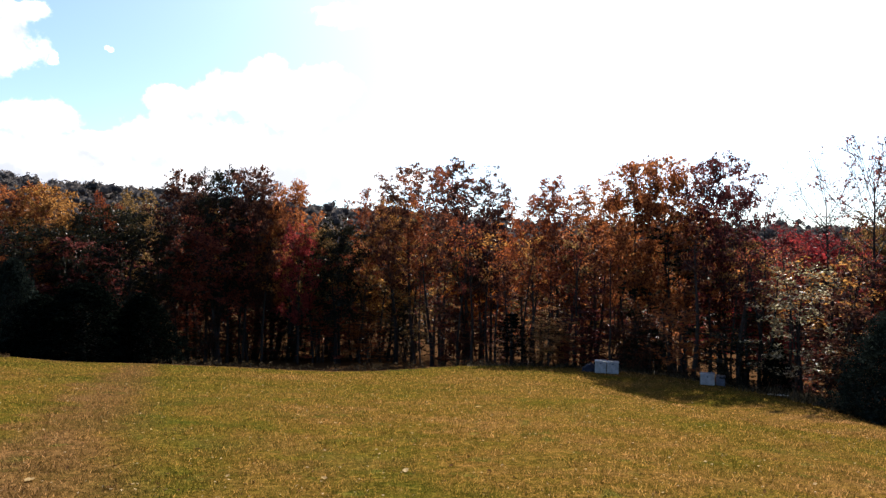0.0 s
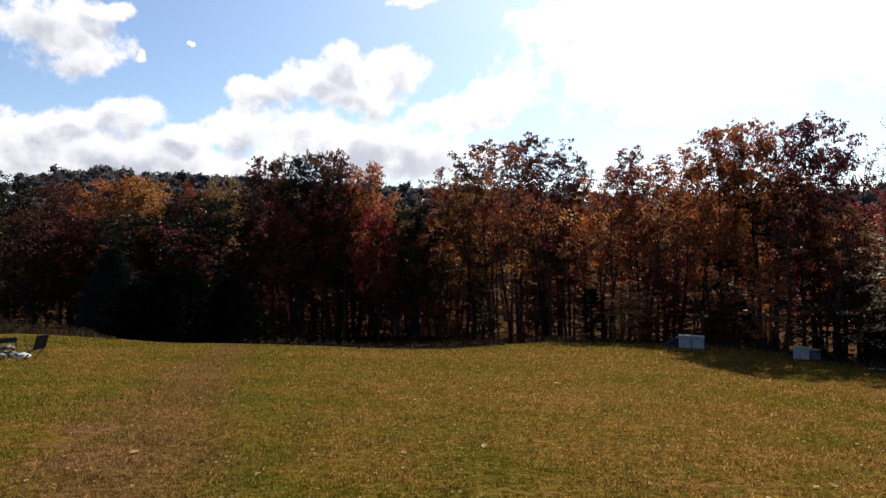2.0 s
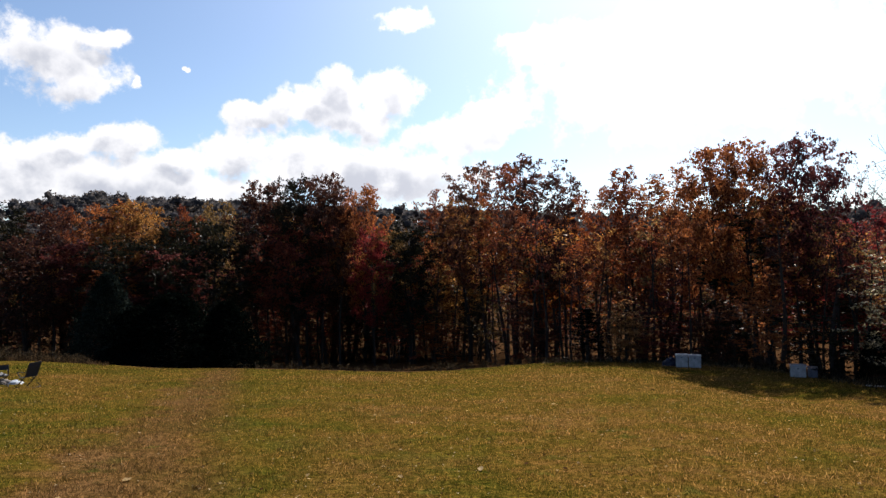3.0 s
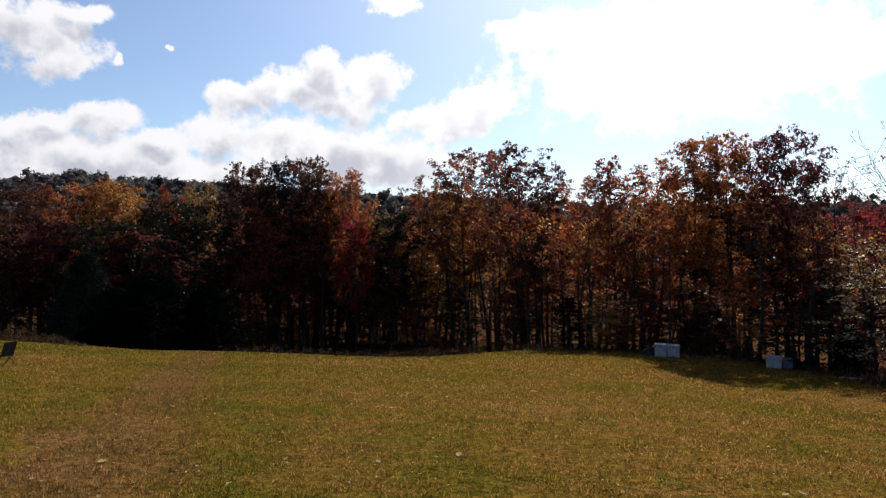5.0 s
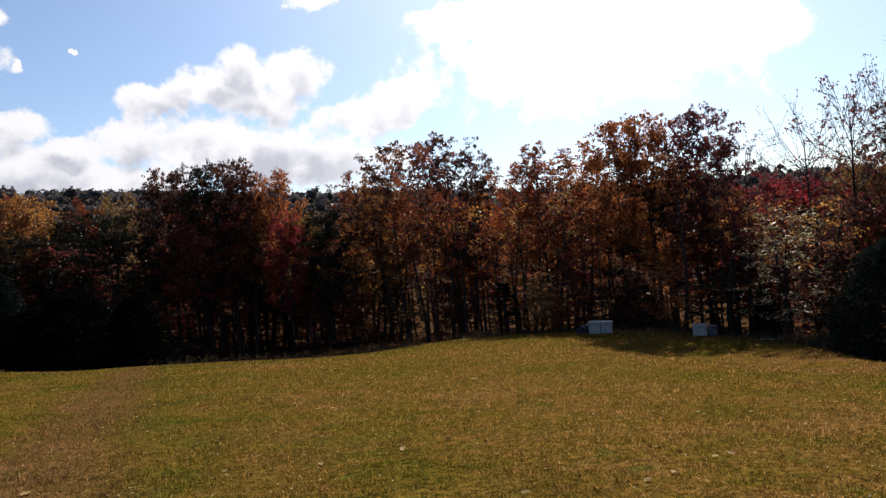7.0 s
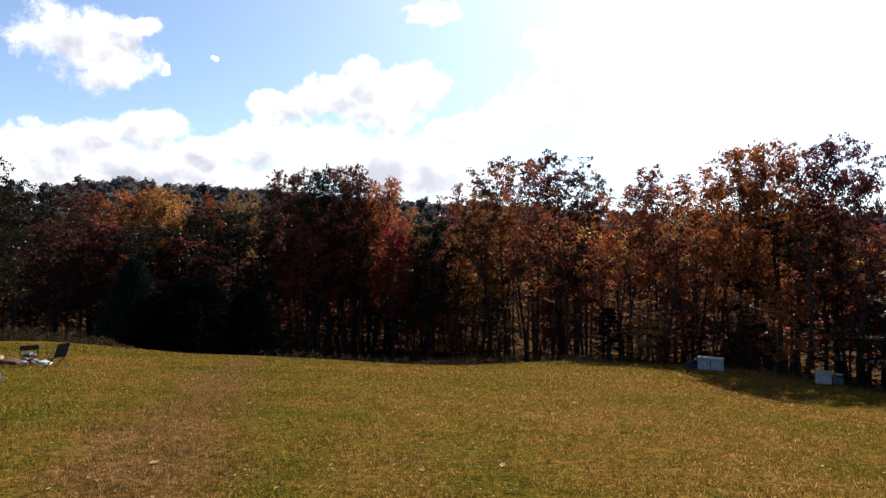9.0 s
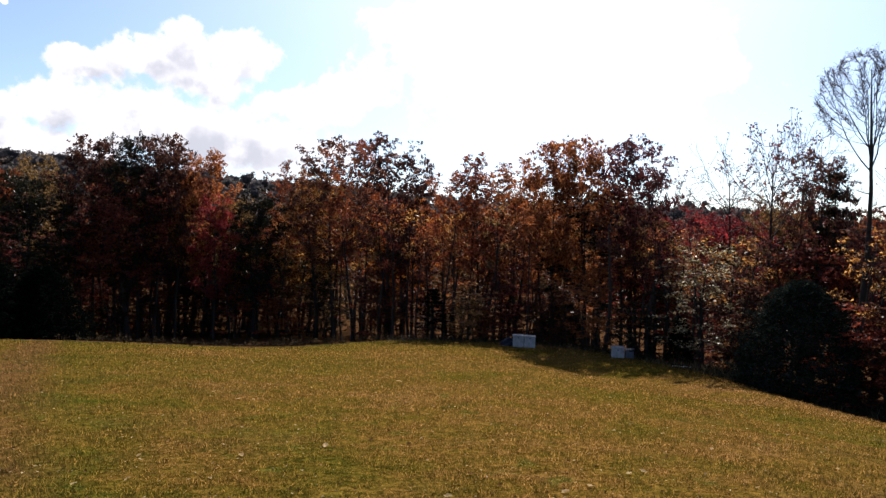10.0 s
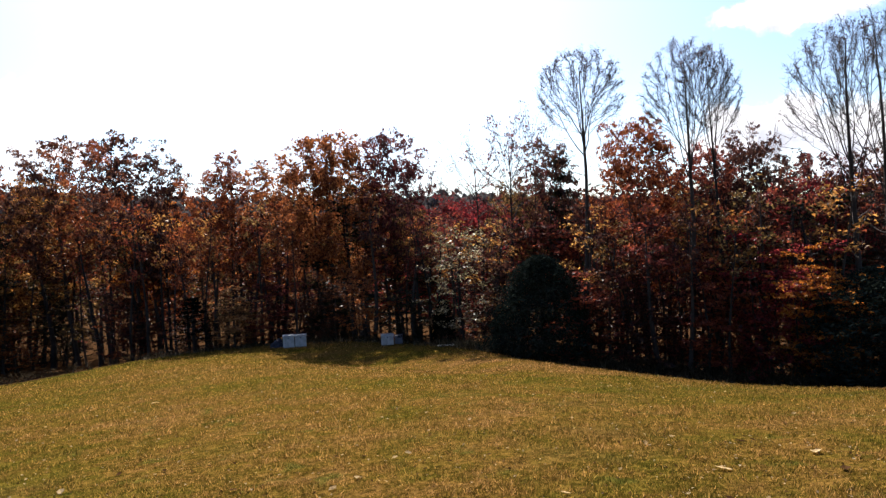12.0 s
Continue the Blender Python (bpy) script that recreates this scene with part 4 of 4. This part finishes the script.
def storage_box(a, r, w, h, mat, words, lid=None):
    """A lidded box with a plinth, latch and corner battens, set square to the eye."""
    x, y, z = at(a, r)
    root = new("storage_box")
    root.matrix_basis = pose(x, y, z - 0.03, 0, 0, -a)
    part("body", block(w, 0.75, h - 0.1, Matrix.Translation((0, 0, 0.05)), 0.02), mat, root)
    part("plinth", block(w - 0.08, 0.66, 0.06, None, 0.01), BARK, root, "dark timber plinth")
    top = part("lid", block(w + 0.05, 0.8, 0.06, Matrix.Translation((0, 0, h - 0.06)), 0.015), lid or mat, root)
    for s in (-1, 1):
        part("batten", block(0.06, 0.02, h - 0.18, Matrix.Translation((s * (w / 2 - 0.06), -0.385, 0.09)), 0.005), mat, root)
    part("latch", block(0.08, 0.025, 0.07, Matrix.Translation((0, -0.388, h - 0.16)), 0.006), GREY_BLUE, top, "small grey latch")
    return tagged(root, words, "box", "boxes by the wood")


storage_box(13.35, 40.6, 0.66, 0.76, WHITE_PAINT, "white painted lidded box standing beside its twin at the wood's edge")
storage_box(14.35, 40.6, 0.66, 0.74, WHITE_PAINT, "white weathered lidded box at the wood's edge")
storage_box(21.75, 36.3, 0.68, 0.6, WHITE_PAINT, "single white lidded box in the shade of the trees")
storage_box(22.72, 36.6, 0.42, 0.5, GREY_BLUE, "dull blue-grey lidded box next to a white one")


def heap_of_cloth(name, a, r, sx, sy, h, mat, words, category, seed):
    """A crumpled sheet: a closed, creased mound."""
    x, y, z = at(a, r)
    bm = bmesh.new()
    bmesh.ops.create_icosphere(bm, subdivisions=4, radius=1.0)
    for v in bm.verts:
        n = noise.fractal(v.co * 1.8 + Vector((seed, 0, 0)), 0.9, 2.0, 4)
        c = noise.turbulence(v.co * 3.0 + Vector((0, seed, 0)), 3, True)
        s = 1 + 0.3 * n + 0.14 * c
        v.co = Vector((v.co.x * sx * s, v.co.y * sy * s, max(0.0, v.co.z) * h * s if v.co.z > -0.05 else -0.02))
    me = bpy.data.meshes.new(name)
    bm.to_mesh(me)
    bm.free()
    me.materials.append(mat)
    me.shade_smooth()
    ob = new(name, me)
    ob.matrix_basis = pose(x, y, z - 0.02, 0, 0, -a)
    return tagged(ob, words, category)


heap_of_cloth("tarpaulin", 12.4, 41.2, 0.45, 0.3, 0.45, BLUE_TARP, "folded dark blue tarpaulin beside a white box", "tarpaulin", 3)

CHAIR_R = 26.3
LOW_CHAIR = Matrix.Scale(0.82, 4)


def sling_chair(a, r, turn):
    """A folding garden chair with a reclined cloth back."""
    x, y, z = at(a, r)
    root = new("folding_chair")
    root.matrix_basis = pose(x, y, z, 0, 0, turn) @ LOW_CHAIR
    for s in (-0.27, 0.27):
        part("leg", rod([(s, -0.34, 0), (s, 0.12, 0.42), (s, 0.2, 0.48)], 0.019), BLACK_TUBE, root)
        part("leg", rod([(s, 0.36, 0), (s, -0.05, 0.4), (s, -0.24, 0.63)], 0.019), BLACK_TUBE, root)
        part("armrest", block(0.05, 0.5, 0.028, Matrix.Translation((s, 0.0, 0.62)), 0.01), BLACK_TUBE, root)
        part("back_post", rod([(s, 0.16, 0.42), (s, 0.28, 0.7), (s, 0.4, 1.0)], 0.019), BLACK_TUBE, root)
    part("seat", block(0.54, 0.46, 0.02, Matrix.Translation((0, -0.03, 0.41)) @ Matrix.Rotation(radians(5), 4, "X"), 0.008), BLACK_CLOTH, root)
    part("backrest", block(0.54, 0.022, 0.62, Matrix.Translation((0, 0.17, 0.44)) @ Matrix.Rotation(radians(-22), 4, "X"), 0.008), BLACK_CLOTH, root)
    part("crossbar", rod([(-0.27, 0.36, 0.012), (0.27, 0.36, 0.012)], 0.012), BLACK_TUBE, root)
    return tagged(root, "black folding garden chair with a reclined cloth back on the grass", "chair", "chairs by the fire ring")


def canvas_chair(a, r, turn):
    """A director's chair: crossed legs, a narrow cloth back."""
    x, y, z = at(a, r)
    root = new("canvas_chair")
    root.matrix_basis = pose(x, y, z, 0, 0, turn) @ LOW_CHAIR
    for y2 in (-0.22, 0.22):
        part("leg", rod([(-0.3, y2, 0), (0.3, y2, 0.46)], 0.015), BLACK_TUBE, root)
        part("leg", rod([(0.3, y2 + 0.03, 0), (-0.3, y2 + 0.03, 0.46)], 0.015), BLACK_TUBE, root)
    for s in (-0.31, 0.31):
        part("post", rod([(s, 0.22, 0.44), (s, 0.25, 0.9)], 0.016), BLACK_TUBE, root)
        part("post", rod([(s, -0.22, 0.44), (s, -0.22, 0.64)], 0.016), BLACK_TUBE, root)
        part("armrest", block(0.07, 0.56, 0.03, Matrix.Translation((s, 0.0, 0.64)), 0.01), BLACK_TUBE, root)
        part("foot_rail", rod([(s, -0.28, 0.015), (s, 0.3, 0.015)], 0.015), BLACK_TUBE, root)
    part("seat", block(0.6, 0.46, 0.02, Matrix.Translation((0, 0, 0.44)), 0.008), BLACK_CLOTH, root)
    part("backrest", block(0.66, 0.022, 0.2, Matrix.Translation((0, 0.24, 0.7)), 0.008), BLACK_CLOTH, root)
    return tagged(root, "black canvas director's chair with crossed legs on the grass", "chair", "chairs by the fire ring")


sling_chair(-38.75, CHAIR_R - 0.6, -100)
canvas_chair(-40.5, CHAIR_R, 222)
bx, by, bz = at(-40.5, CHAIR_R)
throw = heap_of_cloth("blanket", -40.5, CHAIR_R, 0.2, 0.17, 0.1, STRIPED, "black and white blanket dropped on a canvas chair", "blanket", 8)
throw.location.z = bz + 0.37


def fire_ring(a, r):
    x, y, z = at(a, r)
    root = new("fire_ring")
    root.matrix_basis = pose(x, y, z)
    bed = bmesh.new()
    bmesh.ops.create_circle(bed, cap_ends=True, segments=24, radius=0.5)
    bmesh.ops.solidify(bed, geom=bed.faces[:], thickness=-0.05)
    part("ash_bed", bed, ASH, root, "grey ash bed")
    rng = random.Random(4)
    for i in range(13):
        bm = bmesh.new()
        bmesh.ops.create_icosphere(bm, subdivisions=2, radius=0.1)
        for v in bm.verts:
            v.co *= 1 + 0.35 * noise.noise(v.co * 6 + Vector((i * 3.1, 0, 0)))
        c = 2 * math.pi * i / 13
        bmesh.ops.transform(bm, matrix=Matrix.Translation((0.58 * math.cos(c), 0.58 * math.sin(c), 0.05)) @ Matrix.Rotation(rng.uniform(0, 6), 4, "Z") @ Matrix.Diagonal((1.2, 0.9, 0.8, 1)), verts=bm.verts)
        part("stone", bm, STONE, root)
    tagged(root, "ring of grey stones round a bed of ash", "fire pit")


fire_ring(-41.2, CHAIR_R + 1.9)
heap_of_cloth("plastic_sheet", -39.65, CHAIR_R + 1.8, 0.28, 0.2, 0.14, WHITE_SHEET, "crumpled white plastic sheet on the grass behind a chair", "sheet", 11)
heap_of_cloth("brown_blanket", -41.9, CHAIR_R + 1.2, 0.42, 0.3, 0.24, surface("brown_cloth", (0.03, 0.014, 0.01), (0.09, 0.04, 0.026), 6.0, 0.9, 0.3), "dark reddish-brown blanket heaped on the grass", "blanket", 15)
heap_of_cloth("dark_jacket", -43.1, 20.4, 0.3, 0.26, 0.36, BLACK_CLOTH, "dark jacket heaped on the lawn", "jacket", 21)


def carton(a, r):
    x, y, z = at(a, r)
    root = new("carton")
    root.matrix_basis = pose(x, y, z - 0.01, 0, 0, 30)
    part("body", block(0.55, 0.4, 0.3, None, 0.008), CARD, root)
    part("flap", block(0.53, 0.2, 0.008, Matrix.Translation((0, -0.2, 0.3)) @ Matrix.Rotation(radians(35), 4, "X"), 0.002), CARD, root)
    part("flap", block(0.53, 0.2, 0.008, Matrix.Translation((0, 0.2, 0.3)) @ Matrix.Rotation(radians(-40), 4, "X"), 0.002), CARD, root)
    tagged(root, "open tan cardboard carton on the grass", "box")


carton(-42.7, CHAIR_R + 1.4)


def board(a, r, length, turn):
    x, y, z = at(a, r)
    bm = block(length, 0.14, 0.05, None, 0.008)
    for v in bm.verts:
        v.co.z += 0.03 * math.sin(v.co.x * 1.3)
    me = bpy.data.meshes.new("board")
    bm.to_mesh(me)
    bm.free()
    me.materials.append(GREY_WOOD)
    ob = new("board", me)
    ob.matrix_basis = pose(x, y, z + 0.0, 0, 0, turn)
    tagged(ob, "bleached grey board lying at the wood's edge", "board")


board(26.8, 34.4, 0.9, -30)


def weeds(seed, n, near, far, low, high, fade, mat, words):
    """Tall dry weeds along the lawn's edge."""
    rng = np.random.default_rng(seed)
    a = rng.uniform(near, far, n)
    r = edge_at(a) + rng.uniform(-0.5, 4.0, n)
    x, y = r * np.sin(np.radians(a)), r * np.cos(np.radians(a))
    p = np.stack([x, y, land(x, y) - 0.02], -1)
    clump = np.array([0.5 + 0.9 * noise.noise(Vector((u * 0.7, w * 0.7, seed))) for u, w in zip(x, y)])[:, None]
    tall = (low + high * rng.random((n, 1)) ** 1.5) * np.clip(clump + 0.5, 0.25, 1.3) * (np.clip((far + 0.5 - a[:, None]) / 4, 0.3, 1) if fade else 1)
    turn = rng.uniform(0, 2 * np.pi, n)
    side = np.stack([np.cos(turn), np.sin(turn), np.zeros(n)], -1) * 0.016
    lean = rng.normal(size=(n, 3)) * 0.35
    lean[:, 2] = 1
    mid = p + lean * tall * 0.55
    tip = p + lean * tall + rng.normal(size=(n, 3)) * 0.1
    verts = np.stack([p - side, p + side, mid + side, mid - side, tip], 1).reshape(-1, 3)
    i = np.arange(n) * 5
    faces = [(q, q + 1, q + 2, q + 3) for q in i.tolist()] + [(q + 3, q + 2, q + 4) for q in i.tolist()]
    tagged(new("tall_weeds", mesh("tall_weeds", verts, faces, [mat])), words, "weeds", kind="stuff")


DRY_WEEDS = leafage("dry_weeds", (0.018, 0.012, 0.006), (0.05, 0.031, 0.015), (0.12, 0.075, 0.04), 0.4, 0.0)
BRUSH = leafage("edge_brush", (0.025, 0.022, 0.014), (0.06, 0.05, 0.032), (0.13, 0.105, 0.07), 0.4, 0.0)
weeds(17, 5000, -52, -33.5, 0.15, 0.45, True, DRY_WEEDS, "tall dry brown weeds along the lawn's edge")
weeds(18, 9000, 26, 68, 0.12, 0.5, False, BRUSH, "low dull brush between the lawn and the wood")
weeds(19, 3500, 2, 26, 0.05, 0.22, False, BRUSH, "ragged uncut grass at the foot of the trees")


def brush():
    """Dead stems and bramble leaves along the foot of the wood."""
    rng = np.random.default_rng(17)
    n = 1900
    a = np.concatenate([rng.uniform(36, 64, 600), rng.uniform(-24, 30, 300), rng.uniform(-52, -35, 1000)])
    r = edge_at(a) + np.where(a < -30, rng.uniform(-0.2, 5.0, n), rng.uniform(0.1, 2.6, n))
    x, y = r * np.sin(np.radians(a)), r * np.cos(np.radians(a))
    tall = rng.uniform(0.25, 0.95, n) * np.where(a > 36, 1.0, np.where(a < -30, 0.5 + 1.6 * patchy(a, r, 1.6, 5) * np.clip((-34 - a) / 5, 0.2, 1), 0.6))
    v, f, tips = [], [], []
    for px, py, pz, h in zip(x, y, land(x, y), tall):
        stem = bend(rng, (px, py, pz - 0.05), (rng.normal() * 0.4, rng.normal() * 0.4, 1), h, 3, -0.05, 0.2)
        tube(stem, [0.007, 0.006, 0.004, 0.002], 3, v, f)
        tips += stem[2:]
    leaves = leaf_mesh("brush", [tuple(p) for p in tips], rng, 9, 0.22, 0.1, 0.5, mat=leafage("bramble_leaves", (0.012, 0.009, 0.005), (0.035, 0.026, 0.015), (0.085, 0.062, 0.038), 0.3, 0.0))
    ob = tagged(new("brush", leaves), "low dry brown brush along the foot of the wood", "brush", kind="stuff")
    stems = new("stem", mesh("stem", [tuple(p) for p in v], f, [BARK], True))
    stems.parent = ob


brush()
